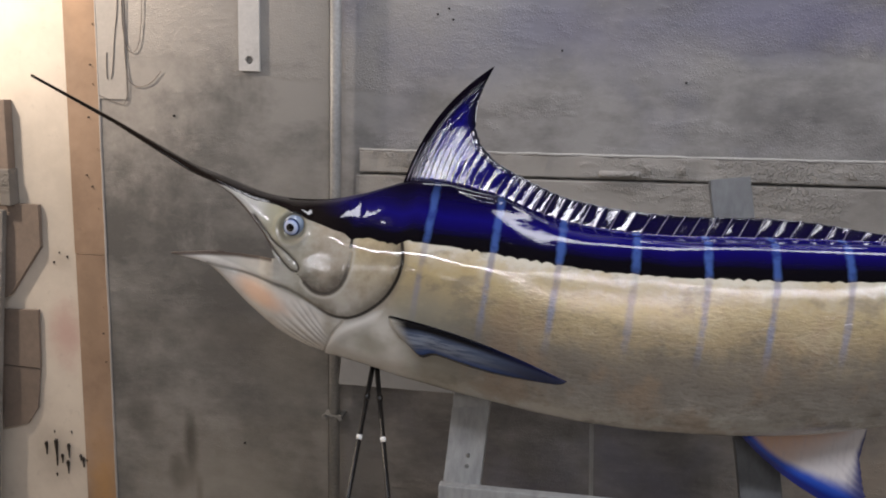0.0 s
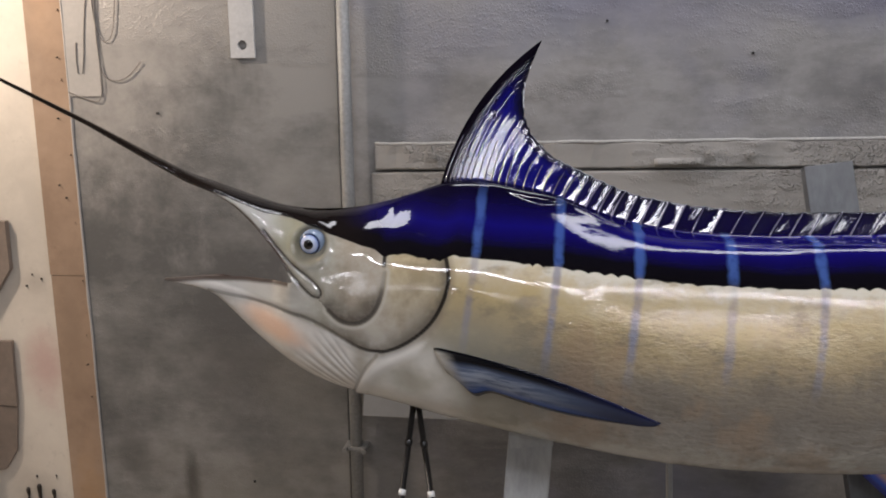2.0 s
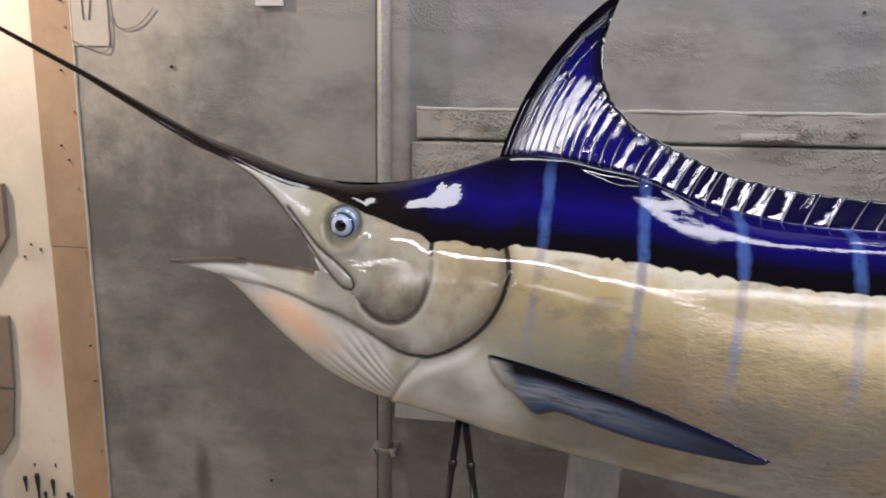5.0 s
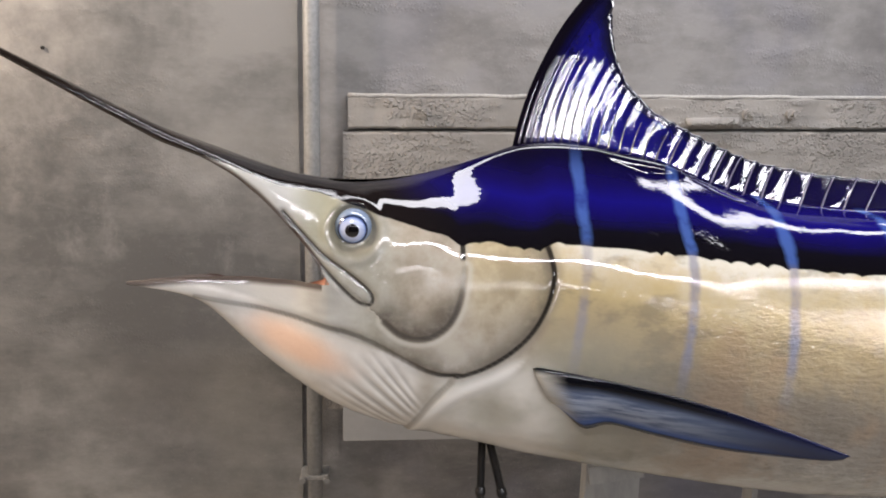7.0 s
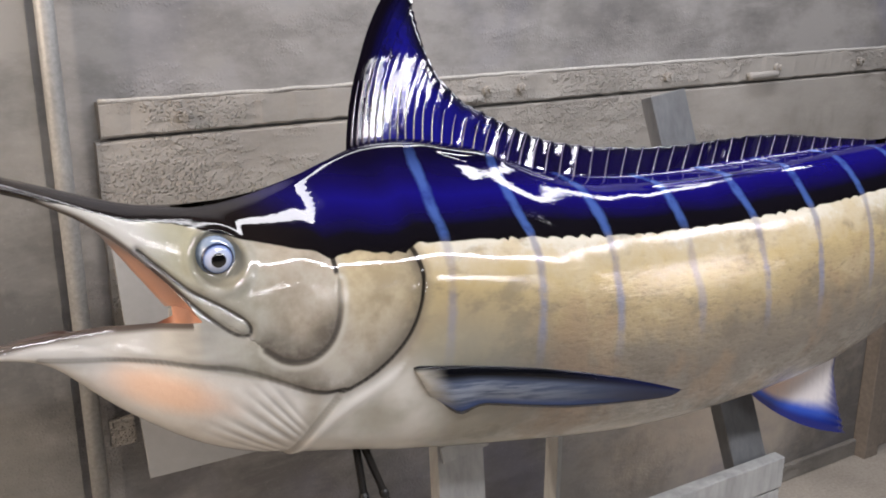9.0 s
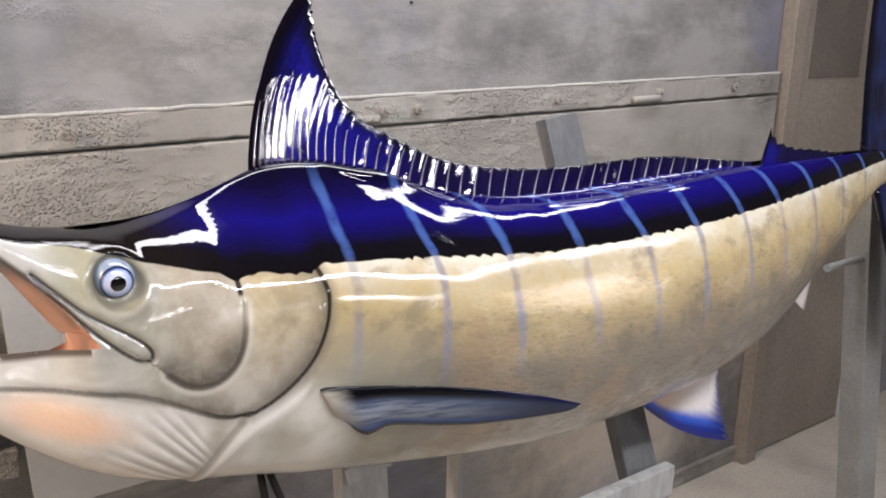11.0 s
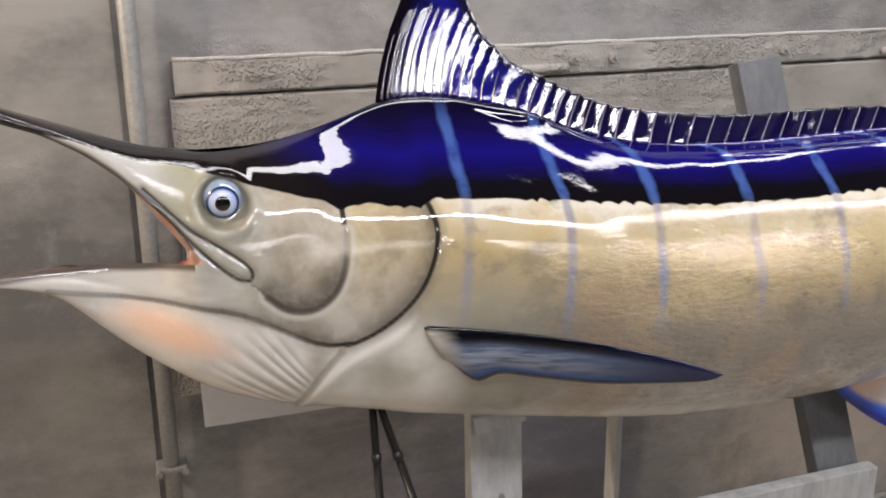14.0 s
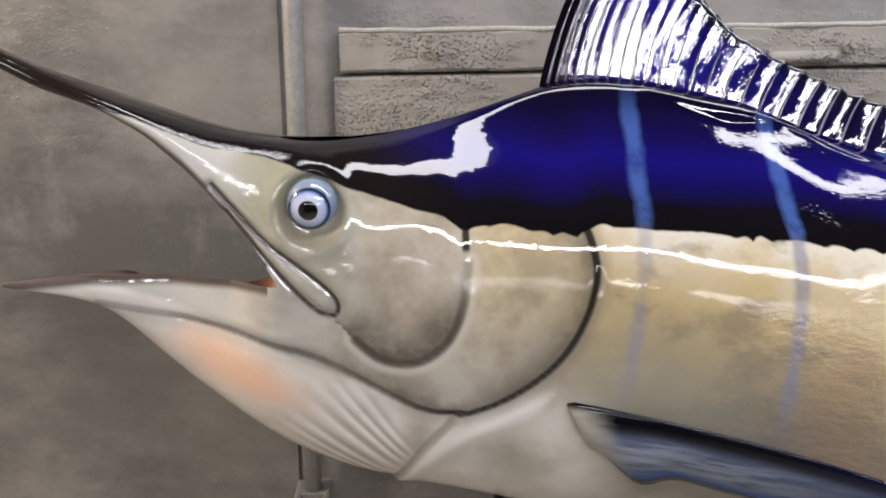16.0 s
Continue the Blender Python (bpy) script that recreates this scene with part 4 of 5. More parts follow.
    col = mix_of(ns, ls, M("MULTIPLY", M("MULTIPLY", S(slim, 0.095, 0.035), keep), 0.66), col, pale)
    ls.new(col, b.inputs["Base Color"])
    b.inputs["Roughness"].default_value, b.inputs["Specular IOR Level"].default_value = 0.4, 0.0
    b.inputs["Coat Weight"].default_value = 1.0
    # the cheek and gill cover are sprayed a little duller
    dull = M("MULTIPLY", M("MULTIPLY", S(px, -0.355, -0.39), S(px, -0.60, -0.55)), S(pz, 1.362, 1.347))
    ls.new(M("MULTIPLY_ADD", dull, 0.13, 0.02), b.inputs["Coat Roughness"])
    # scaly ripple of the flank and faint unevenness of the lacquer
    rough_skin = bump_of(ns, ls, None, M("MULTIPLY", scales, amount), 0.58, 0.006)
    plates = M("MULTIPLY", N(38, 4, 0.65), M("MULTIPLY", S(px, -0.05, -0.30), S(back0, 0.004, -0.012)))
    lumpy = bump_of(ns, ls, None, plates, 0.065, 0.008, rough_skin)
    ragged = M("MULTIPLY", N(34, 4, 0.7, (0.5, 1, 1)), M("MULTIPLY", S(px, -0.30, -0.05), S(back0, 0.0, 0.03)))
    lumpy = bump_of(ns, ls, None, ragged, 0.07, 0.008, lumpy)
    snout = M("MULTIPLY", N(52, 4, 0.7, (0.7, 1, 1)), S(px, -0.60, -0.70))
    lumpy = bump_of(ns, ls, None, snout, 0.11, 0.008, lumpy)
    even = bump_of(ns, ls, None, N(16, 3, 0.55), 0.06, 0.012, lumpy)
    ls.new(even, b.inputs["Normal"])
    ls.new(even, b.inputs["Coat Normal"])
    return m


def fin_paint(name, colour, streak=0.055, dull_front=False):
    """colour(field, helpers) gives the colour socket; field is out (base to edge), ray (front to rear) or rib (rib by rib)."""
    m, ns, ls, b = nodes_of(name)
    vec = ns.new("ShaderNodeTexCoord").outputs["Object"]

    def field(key):
        a = ns.new("ShaderNodeAttribute")
        a.attribute_name = key
        return a.outputs["Fac"]

    S = lambda *a: step_of(ns, ls, *a)
    X = lambda *a: mix_of(ns, ls, *a)
    M = lambda *a: math_of(ns, ls, *a)
    N = lambda *a: noise_of(ns, ls, vec, *a)
    ls.new(colour(field, S, X, M, N), b.inputs["Base Color"])
    b.inputs["Specular IOR Level"].default_value = 0.0
    b.inputs["Roughness"].default_value, b.inputs["Coat Weight"].default_value, b.inputs["Coat Roughness"].default_value = 0.35, 1.0, 0.02
    uv = ns.new("ShaderNodeCombineXYZ")
    ls.new(M("MULTIPLY", field("rib"), 2.8), uv.inputs["X"])
    ls.new(M("MULTIPLY", field("out"), 1.3), uv.inputs["Y"])
    streaks = noise_of(ns, ls, uv.outputs["Vector"], 1.0, 4, 0.65)
    drawn = bump_of(ns, ls, None, streaks, streak, 0.005)
    even = bump_of(ns, ls, None, N(40, 3, 0.6), 0.03, 0.006, drawn)
    if dull_front:
        ls.new(S(field("ray"), 0.012, 0.040), b.inputs["Coat Weight"])
    ls.new(even, b.inputs["Normal"])
    ls.new(even, b.inputs["Coat Normal"])
    return m


def dorsal_colour(field, S, X, M, N):
    out = M("ADD", field("out"), M("MULTIPLY", M("SUBTRACT", N(14, 3, 0.6), 0.5), 0.35))
    lobe = X(S(field("ray"), 0.30, 0.14), (0.005, 0.003, 0.035), (0.007, 0.006, 0.150))
    c = X(S(out, 0.70, 1.0), lobe, (0.004, 0.004, 0.014))
    c = X(M("MULTIPLY", S(N(26, 4, 0.65, (1, 1, 0.4)), 0.52, 0.70), 0.6), c, (0.004, 0.003, 0.012))
    return X(S(field("ray"), 0.060, 0.012), c, (0.004, 0.003, 0.006))


def pectoral_colour(field, S, X, M, N):
    v, s = field("out"), field("ray")
    rays = N(70, 4, 0.6, (0.10, 0.5, 1.7))
    c = X(S(v, 0.15, 0.36), (0.0025, 0.003, 0.005), (0.075, 0.105, 0.185))
    c = X(M("MULTIPLY", M("MULTIPLY", S(v, 0.22, 0.42), S(s, 0.80, 0.10)), S(rays, 0.36, 0.60)), c, (0.27, 0.32, 0.42))
    c = X(M("MULTIPLY", S(v, 0.66, 0.90), S(s, 0.98, 0.6)), c, (0.035, 0.08, 0.25))
    c = X(S(M("ADD", v, M("MULTIPLY", rays, 0.06)), 0.90, 0.965), c, (0.004, 0.006, 0.018))
    c = X(M("MULTIPLY", S(s, 0.42, 0.90), 0.85), c, (0.007, 0.010, 0.042))
    root = M("MULTIPLY", S(M("ADD", s, M("MULTIPLY", rays, 0.08)), 0.145, 0.045), S(v, 0.02, 0.14))
    return X(M("MULTIPLY", M("MULTIPLY", root, S(v, 0.97, 0.80)), 0.9), c, (0.40, 0.395, 0.36))


def anal_colour(field, S, X, M, N):
    v, r = M("ADD", field("out"), M("MULTIPLY", M("SUBTRACT", N(18, 3, 0.6), 0.5), 0.10)), field("ray")
    c = X(S(v, 0.08, 0.50), (0.56, 0.37, 0.27), (0.66, 0.63, 0.63))
    c = X(M("MULTIPLY", S(N(60, 3, 0.6, (1.5, 1, 0.3)), 0.5, 0.7), 0.25), c, (0.40, 0.38, 0.42))
    # blue from the front edge, widening towards the tip
    wide = M("MULTIPLY_ADD", S(v, 0.15, 1.0), 0.26, 0.09)
    f = M("DIVIDE", r, wide)
    c = X(S(f, 1.25, 0.55), c, (0.030, 0.085, 0.46))
    c = X(S(f, 0.62, 0.18), c, (0.006, 0.014, 0.17))
    c = X(M("MULTIPLY", S(v, 0.72, 0.98), 0.9), c, (0.007, 0.014, 0.13))
    return X(S(r, 0.95, 0.985), c, (0.015, 0.022, 0.10))


def tail_colour(field, S, X, M, N):
    c = X(S(N(9, 3, 0.6), 0.35, 0.65), (0.006, 0.007, 0.022), (0.012, 0.018, 0.075))
    return X(S(field("ray"), 0.12, 0.02), c, (0.004, 0.004, 0.008))


def lining_paint(name, lo, hi, back=None, front=-0.745):
    """Smooth skin of the mouth; back: the colour that it takes towards the corner."""
    m, ns, ls, b = nodes_of(name)
    vec = ns.new("ShaderNodeTexCoord").outputs["Object"]
    c = ramp_of(ns, ls, noise_of(ns, ls, vec, 24, 4, 0.6), [(0.3, lo), (0.7, hi)])
    if back:
        xyz = ns.new("ShaderNodeSeparateXYZ")
        ls.new(vec, xyz.inputs["Vector"])
        c = mix_of(ns, ls, step_of(ns, ls, xyz.outputs["X"], front, front + 0.04), c, back)
    ls.new(c, b.inputs["Base Color"])
    b.inputs["Roughness"].default_value, b.inputs["Coat Weight"].default_value = 0.3, 0.6
    return m


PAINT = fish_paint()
LINING = lining_paint("mouth_lining", (0.030, 0.020, 0.017), (0.09, 0.050, 0.038), (0.70, 0.37, 0.24), -0.80)
MOUTH_FLOOR = lining_paint("mouth_floor", (0.022, 0.015, 0.013), (0.075, 0.038, 0.030), (0.40, 0.20, 0.13), -0.745)
DORSAL = fin_paint("dorsal_blue", dorsal_colour, 0.15, True)
DORSAL.node_tree.nodes["Principled BSDF"].inputs["Coat IOR"].default_value = 1.74
PALEFIN = plain("pale_fin", (0.55, 0.50, 0.48), 0.35, 0.0, 1.0)
PECTORAL = fin_paint("pectoral_grey_blue", pectoral_colour)
PECTORAL.node_tree.nodes["Principled BSDF"].inputs["Coat IOR"].default_value = 1.36
ANAL = fin_paint("anal_white_blue", anal_colour)
TAILP = fin_paint("tail_blue", tail_colour)
SPINE = plain("slate_fin_spine", (0.13, 0.12, 0.17), 0.15, 0.0, 1.0)

fish = empty("fish_mount", (0.1, 2.28, 0.93), "glossy airbrushed blue and cream marlin mount hung on a wooden easel", "fish mount")
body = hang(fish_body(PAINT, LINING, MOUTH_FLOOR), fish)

D_BASE = [-0.405, -0.375, -0.345, -0.315, -0.285, -0.25, -0.2, -0.15, -0.1, -0.05, 0, 0.1, 0.2, 0.3, 0.4, 0.5, 0.6, 0.7, 0.80, 0.87]
D_EDGE = [(-0.19, 1.822), (-0.207, 1.780), (-0.221, 1.735), (-0.224, 1.70), (-0.222, 1.66), (-0.206, 1.620), (-0.161, 1.575), (-0.11, 1.549), (-0.06, 1.526), (-0.015, 1.506), (0.03, 1.491), (0.13, 1.474), (0.235, 1.466), (0.335, 1.463), (0.43, 1.467), (0.53, 1.470), (0.63, 1.466), (0.72, 1.455), (0.815, 1.445), (0.88, 1.437)]
# ribs: close together in the lobe, wide apart behind it
ribs, step = [0.0], 0.0085
while ribs[-1] + step < 0.995:
    ribs.append(ribs[-1] + step)
    step = min(step * 1.05, 0.030)
ribs = np.array(ribs + [1.0])
dorsal, on_dorsal = fin("dorsal_fin", [(x, float(TOP(x)) - 0.012) for x in D_BASE], D_EDGE, DORSAL, 0.0024, 150, 16, fish, 0.095, 0.27, ribs, 0.0016, 0.045, 1.0, "deep blue ribbed fin with a tall front lobe")
for n, r in enumerate(ribs[1:-1]):
    pts = [Vector(on_dorsal(r, v)) + Vector((0, -0.0026 * (1 - 0.8 * v), 0)) for v in np.linspace(0.04, 1.01 if r > 0.30 else 0.30 + 2.3 * r, 10)]
    hang(obj("spine", tube_bm(pts, [0.0020 * (1 - 0.65 * j / 9) for j in range(10)], 6), SPINE, None, "", True), dorsal)

fin("second_dorsal_fin", [(0.895, 1.415), (0.94, 1.418), (1.0, 1.418), (1.06, 1.418), (1.14, 1.415)], [(0.945, 1.517), (0.972, 1.482), (1.04, 1.462), (1.12, 1.455), (1.22, 1.440)], DORSAL, 0.004, 24, 8, fish, 0.0, 0.0, np.linspace(0, 1, 9), 0.001, 0.12)
fin("anal_fin", [(0.475, 0.942), (0.555, 0.962), (0.64, 0.985), (0.72, 1.01), (0.775, 1.03)], [(0.800, 0.757), (0.785, 0.80), (0.770, 0.85), (0.758, 0.91), (0.772, 0.995)], ANAL, 0.006, 28, 14, fish, -0.075, 0.0, np.linspace(0, 1, 12), 0.0006, 0.03, 0.0, "white and peach fin with a blue front edge")
fin("second_anal_fin", [(0.985, 1.12), (1.03, 1.14), (1.09, 1.17)], [(1.085, 1.040), (1.095, 1.065), (1.125, 1.15)], PALEFIN, 0.004, 12, 8, fish)
fin("upper_tail_lobe", [(1.36, 1.42), (1.43, 1.41), (1.50, 1.40), (1.58, 1.38)], [(1.52, 2.12), (1.545, 1.95), (1.57, 1.75), (1.65, 1.45)], TAILP, 0.010, 20, 18, fish, 0.05, 0.0, np.linspace(0, 1, 10), 0.001, 0.0)
fin("lower_tail_lobe", [(1.45, 1.325), (1.50, 1.33), (1.55, 1.34), (1.62, 1.36)], [(1.84, 0.74), (1.82, 0.90), (1.80, 1.05), (1.76, 1.33)], TAILP, 0.010, 20, 18, fish, -0.05, 0.0, np.linspace(0, 1, 10), 0.001, 0.0)


def pectoral_fin():
    """The fin that stands out from the side behind the gills, curved like a blade."""
    root_t, root_b, tip = Vector((-0.392, 2.118, 1.208)), Vector((-0.352, 2.130, 1.134)), Vector((0.054, 1.992, 1.116))
    bm = bmesh.new()
    lay, lay2 = bm.verts.layers.float.new("out"), bm.verts.layers.float.new("ray")
    n, r = 48, 18
    grid = {}
    for i in range(n):
        s = i / (n - 1)
        lead = root_t.lerp(tip, s) + Vector((0, -0.018, 0.022)) * math.sin(math.pi * s) ** 0.9
        heel = 0.020 * math.exp(-((s - 0.10) / 0.055) ** 2)
        trail = root_b.lerp(tip, s ** 0.95) + Vector((0, 0.0, -0.012 * math.sin(math.pi * s) - heel - 0.011 * float(smooth01(s / 0.6)) * math.sqrt(max(0.0, 1 - max(0.0, (s - 0.90) / 0.10) ** 2))))
        for j in range(r):
            v = (j / (r - 1)) ** 1.5
            p = lead.lerp(trail, v)
            th = 0.008 * (1 - s * 0.7) * math.sqrt(min(1.0, v / 0.14)) * math.sin(math.pi * min(0.97, 0.30 + v * 0.67)) + 0.0006
            p += Vector((0, -0.008 * math.sin(math.pi * v) * (1 - s), 0))
            groove = 0.0004 * math.sin(v * 46 + 2 * s) * min(1, 4 * v)
            for sgn in (-1, 1):
                vert = bm.verts.new(p + Vector((0, sgn * th + groove, 0)))
                vert[lay], vert[lay2] = v, s
                grid[sgn, i, j] = vert
    for sgn in (-1, 1):
        for i in range(n - 1):
            for j in range(r - 1):
                bm.faces.new((grid[sgn, i, j], grid[sgn, i + 1, j], grid[sgn, i + 1, j + 1], grid[sgn, i, j + 1]))
    for i in range(n - 1):
        for j in (0, r - 1):
            bm.faces.new((grid[-1, i, j], grid[-1, i + 1, j], grid[1, i + 1, j], grid[1, i, j]))
    for j in range(r - 1):
        for i in (0, n - 1):
            bm.faces.new((grid[-1, i, j], grid[-1, i, j + 1], grid[1, i, j + 1], grid[1, i, j]))
    return hang(obj("pectoral_fin", bm, PECTORAL, None, "black-edged slate blue fin along the side", True), fish)


pectoral_fin()


def eye_paint():
    m, ns, ls, b = nodes_of("glass_eye")
    vec = ns.new("ShaderNodeTexCoord").outputs["Object"]
    xyz = ns.new("ShaderNodeSeparateXYZ")
    ls.new(vec, xyz.inputs["Vector"])
    r = math_of(ns, ls, "SQRT", math_of(ns, ls, "ADD", math_of(ns, ls, "POWER", xyz.outputs["X"], 2.0), math_of(ns, ls, "POWER", xyz.outputs["Y"], 2.0)))
    r = math_of(ns, ls, "DIVIDE", r, EYE_R * 1.06)
    col = ramp_of(ns, ls, r, [(0.0, (0.002, 0.002, 0.003)), (0.42, (0.002, 0.002, 0.003)), (0.46, (0.50, 0.55, 0.70)), (0.74, (0.36, 0.43, 0.64)), (0.80, (0.14, 0.21, 0.44)), (0.86, (0.010, 0.018, 0.06)), (0.93, (0.012, 0.02, 0.06)), (0.97, (0.20, 0.26, 0.36))])
    ls.new(col, b.inputs["Base Color"])
    b.inputs["Roughness"].default_value, b.inputs["Coat Weight"].default_value = 0.08, 1.0
    return m


eye_bm = bmesh.new()
bmesh.ops.create_uvsphere(eye_bm, u_segments=40, v_segments=24, radius=0.029)
eye = obj("eye", eye_bm, eye_paint(), None, "pale blue glass eye with a black pupil", True)
eye.parent = fish
eye.matrix_parent_inverse = Matrix.Translation(-fish.location)
eye.matrix_basis = pose(EYE_X, 2.200, EYE_Z, 90, 0, -4)


# ---- things on the wall ----
FILM = surface("pale_plastic_film", [(0.22, 0.218, 0.212), (0.27, 0.265, 0.255)], 4, 60, (0.35, 0.5), 0.0, 0.1, 0.002, None, 0.06)
THINFILM = surface("thin_grey_film", [(0.40, 0.38, 0.355), (0.46, 0.435, 0.405)], 5, 60, (0.35, 0.5), 0.0, 0.15, 0.003, None, 0.08)
DRIP = plain("dried_dark_paint", (0.020, 0.014, 0.010), 0.4)
DOOR = surface("grey_brown_door", [(0.19, 0.160, 0.132), (0.26, 0.225, 0.19)], 3, 60, (0.5, 0.7), 0.0, 0.2, 0.002)
DOORDARK = surface("dark_door_panel", [(0.10, 0.084, 0.072), (0.14, 0.118, 0.10)], 3, 60, (0.5, 0.7), 0.0, 0.2, 0.002)


def sloped(ob, slope, x):
    """Tips a wall thing in the wall's plane, about the upright line at x."""
    for v in ob.data.vertices:
        v.co.z += slope * (v.co.x - x)
    return ob


def bumpy(ob, size, amount):
    """Uneven, dusty edges."""
    for v in ob.data.vertices:
        v.co += Vector(noise.noise_vector(v.co * size)) * amount
    return ob


def cut_board(x0, x1, y0, y1, z0, z1, step, bevel):
    """A long board, cut along its length so that its edges can be uneven."""
    n = max(1, int((x1 - x0) / step))
    bm = bmesh.new()
    prof = [(y1, z0), (y0 + bevel, z0), (y0, z0 + bevel), (y0, z1 - bevel), (y0 + bevel, z1), (y1, z1)]
    rows = [[bm.verts.new((x0 + (x1 - x0) * i / n, y, z)) for y, z in prof] for i in range(n + 1)]
    for a, b in zip(rows, rows[1:]):
        for k in range(len(prof)):
            bm.faces.new((a[k], b[k], b[(k + 1) % len(prof)], a[(k + 1) % len(prof)]))
    bm.faces.new(rows[0])
    bm.faces.new(rows[-1][::-1])
    return bm


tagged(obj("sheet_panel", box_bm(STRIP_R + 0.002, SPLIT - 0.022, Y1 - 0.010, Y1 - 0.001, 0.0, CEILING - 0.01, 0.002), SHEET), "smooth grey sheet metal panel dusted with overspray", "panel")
strip = empty("masking_strip", (-1.675, Y1, 0), "tan paper strip masking the wall joint", "strip")
thing_part("paper", box_bm(STRIP_L, STRIP_R, Y1 - 0.008, Y1 - 0.001, 1.131, CEILING - 0.01, 0.001), TAN, strip)
thing_part("paper", box_bm(STRIP_L + 0.002, STRIP_R, Y1 - 0.007, Y1 - 0.001, 0.0, 1.129, 0.001), TAN, strip)
thing_part("edge", tube_bm([(STRIP_R + 0.004 + 0.004 * noise.noise((0, 0, z * 5)), Y1 - 0.012, z) for z in np.linspace(0, 2.7, 140)], [0.0035 + 0.0025 * abs(noise.noise((3, 0, z * 9))) for z in np.linspace(0, 2.7, 140)], 6), THINFILM, strip, "pale crumpled film edge", True)
tagged(obj("film_sheet", box_bm(STRIP_R + 0.006, -1.506, Y1 - 0.014, Y1 - 0.0115, 1.685, 2.70, 0.001), THINFILM), "pale plastic film taped over the panel", "film")


for k in range(13):
    rz = 0.12 + 0.2 * k + 0.02 * math.sin(5 * k)
    thing_part("rivet", cyl_bm((-1.632 + 0.004 * math.sin(3 * k), Y1 - 0.010, rz), (0, 1, 0), 0.0035, 0.005, 8), TAN, strip)


def wire(points):
    return tagged(obj("wire", tube_bm(rounded3(points), 0.0015, 6), PLAINWIRE, None, "", True), "thin grey wire hanging loose on the panel", "wire", "loose wires")


def rounded3(points, n=3):
    p = np.array([(x, Y1 - 0.016, z) for x, z in points], float)
    for _ in range(n):
        q, r = 0.75 * p[:-1] + 0.25 * p[1:], 0.25 * p[:-1] + 0.75 * p[1:]
        p = np.vstack([p[:1], np.stack([q, r], 1).reshape(-1, 3), p[-1:]])
    return [tuple(float(c) for c in v) for v in p]


PLAINWIRE = plain("grey_wire", (0.21, 0.19, 0.17), 0.5)
wire([(-1.510, 2.45), (-1.512, 2.02), (-1.512, 1.90), (-1.490, 1.838), (-1.462, 1.850), (-1.447, 1.900), (-1.436, 2.02), (-1.43, 2.45)])
wire([(-1.500, 2.45), (-1.502, 2.02), (-1.509, 1.868), (-1.503, 1.78), (-1.500, 1.715), (-1.510, 1.672), (-1.530, 1.668), (-1.612, 1.698)])
wire([(-1.503, 1.775), (-1.492, 1.738), (-1.455, 1.728), (-1.420, 1.740), (-1.396, 1.762), (-1.376, 1.785)])
wire([(-1.520, 2.45), (-1.525, 2.0), (-1.542, 1.905), (-1.552, 1.80), (-1.560, 1.752)])
wire([(-1.573, 1.842), (-1.577, 1.80), (-1.575, 1.752)])

pipe = empty("pipe", (-0.757, 2.905, 0), "grey painted steel pipe standing against the wall", "pipe")
thing_part("tube", tube_bm([(-0.757, 2.905, 0), (-0.757, 2.905, CEILING)], 0.0185, 20), PALEMETAL, pipe, "", True)
thing_part("clamp", box_bm(-0.792, -0.722, 2.884, 2.943, 0.613, 0.625, 0.003), PALEMETAL, pipe)
for bx in (-0.786, -0.727):
    thing_part("bolt", cyl_bm((bx, 2.877, 0.619), (0, 1, 0), 0.008, 0.016, 8), PALEMETAL, pipe)

PALEDUST = surface("pale_dust", [(0.36, 0.35, 0.33), (0.45, 0.44, 0.415)], 20, 160, (0.8, 0.95), 0.0, 0.5, 0.004)
SLOPE = 0.014
RAIL_L, RAIL_R = -0.677, 2.00
rail = empty("rail", (0.6, Y1, 1.5), "dusty wooden rail bolted along the wall", "rail")
thing_part("board", cut_board(RAIL_L, RAIL_R, Y1 - 0.032, Y1 - 0.001, 1.472, 1.545, 0.02, 0.005), DUSTY, rail)
dust_line = tube_bm([(x, Y1 - 0.028 + 0.004 * noise.noise((x * 9, 0, 0)), 1.546 + 0.003 * noise.noise((x * 14, 3, 0))) for x in np.linspace(RAIL_L, RAIL_R, 140)], 0.0055, 6)
dust_line = thing_part("dust_edge", dust_line, PALEDUST, rail, "pale ridge of dust", True)
sloped(dust_line, SLOPE, RAIL_L)
sloped(bumpy(rail.children[0], 30, 0.004), SLOPE, RAIL_L)
for bx in (-0.51, 0.255, 0.36, 0.865, 1.32, 1.72):
    zz = 1.508 + SLOPE * (bx - RAIL_L)
    knob = cyl_bm((bx, Y1 - 0.037, zz), (0, 1, 0), 0.013, 0.014, 8)
    knob = cyl_bm((bx + 0.004, Y1 - 0.046, zz + 0.002), (0, 1, 0), 0.007, 0.012, 8, knob)
    thing_part("bolt", knob, DUSTY, rail)
for bx in (0.107, 1.19):
    zz = 1.488 + SLOPE * (bx - RAIL_L)
    thing_part("latch", tube_bm([(bx, Y1 - 0.042, zz), (bx + 0.012, Y1 - 0.044, zz + 0.002), (bx + 0.118, Y1 - 0.044, zz + 0.004), (bx + 0.125, Y1 - 0.040, zz + 0.004)], 0.011, 8), DUSTY, rail, "", True)
wall_board = obj("wall_board", cut_board(-0.688, 2.00, Y1 - 0.030, Y1 - 0.001, 0.88, 1.465, 0.03, 0.005), DUSTY)
tagged(sloped(bumpy(wall_board, 25, 0.0008), SLOPE, RAIL_L), "dusty board fixed to the wall under the rail", "board")
tagged(obj("block", box_bm(-0.725, -0.672, Y1 - 0.05, Y1 - 0.031, 0.795, 0.858, 0.003), DUSTY), "small dusty wooden block on the wall", "block")
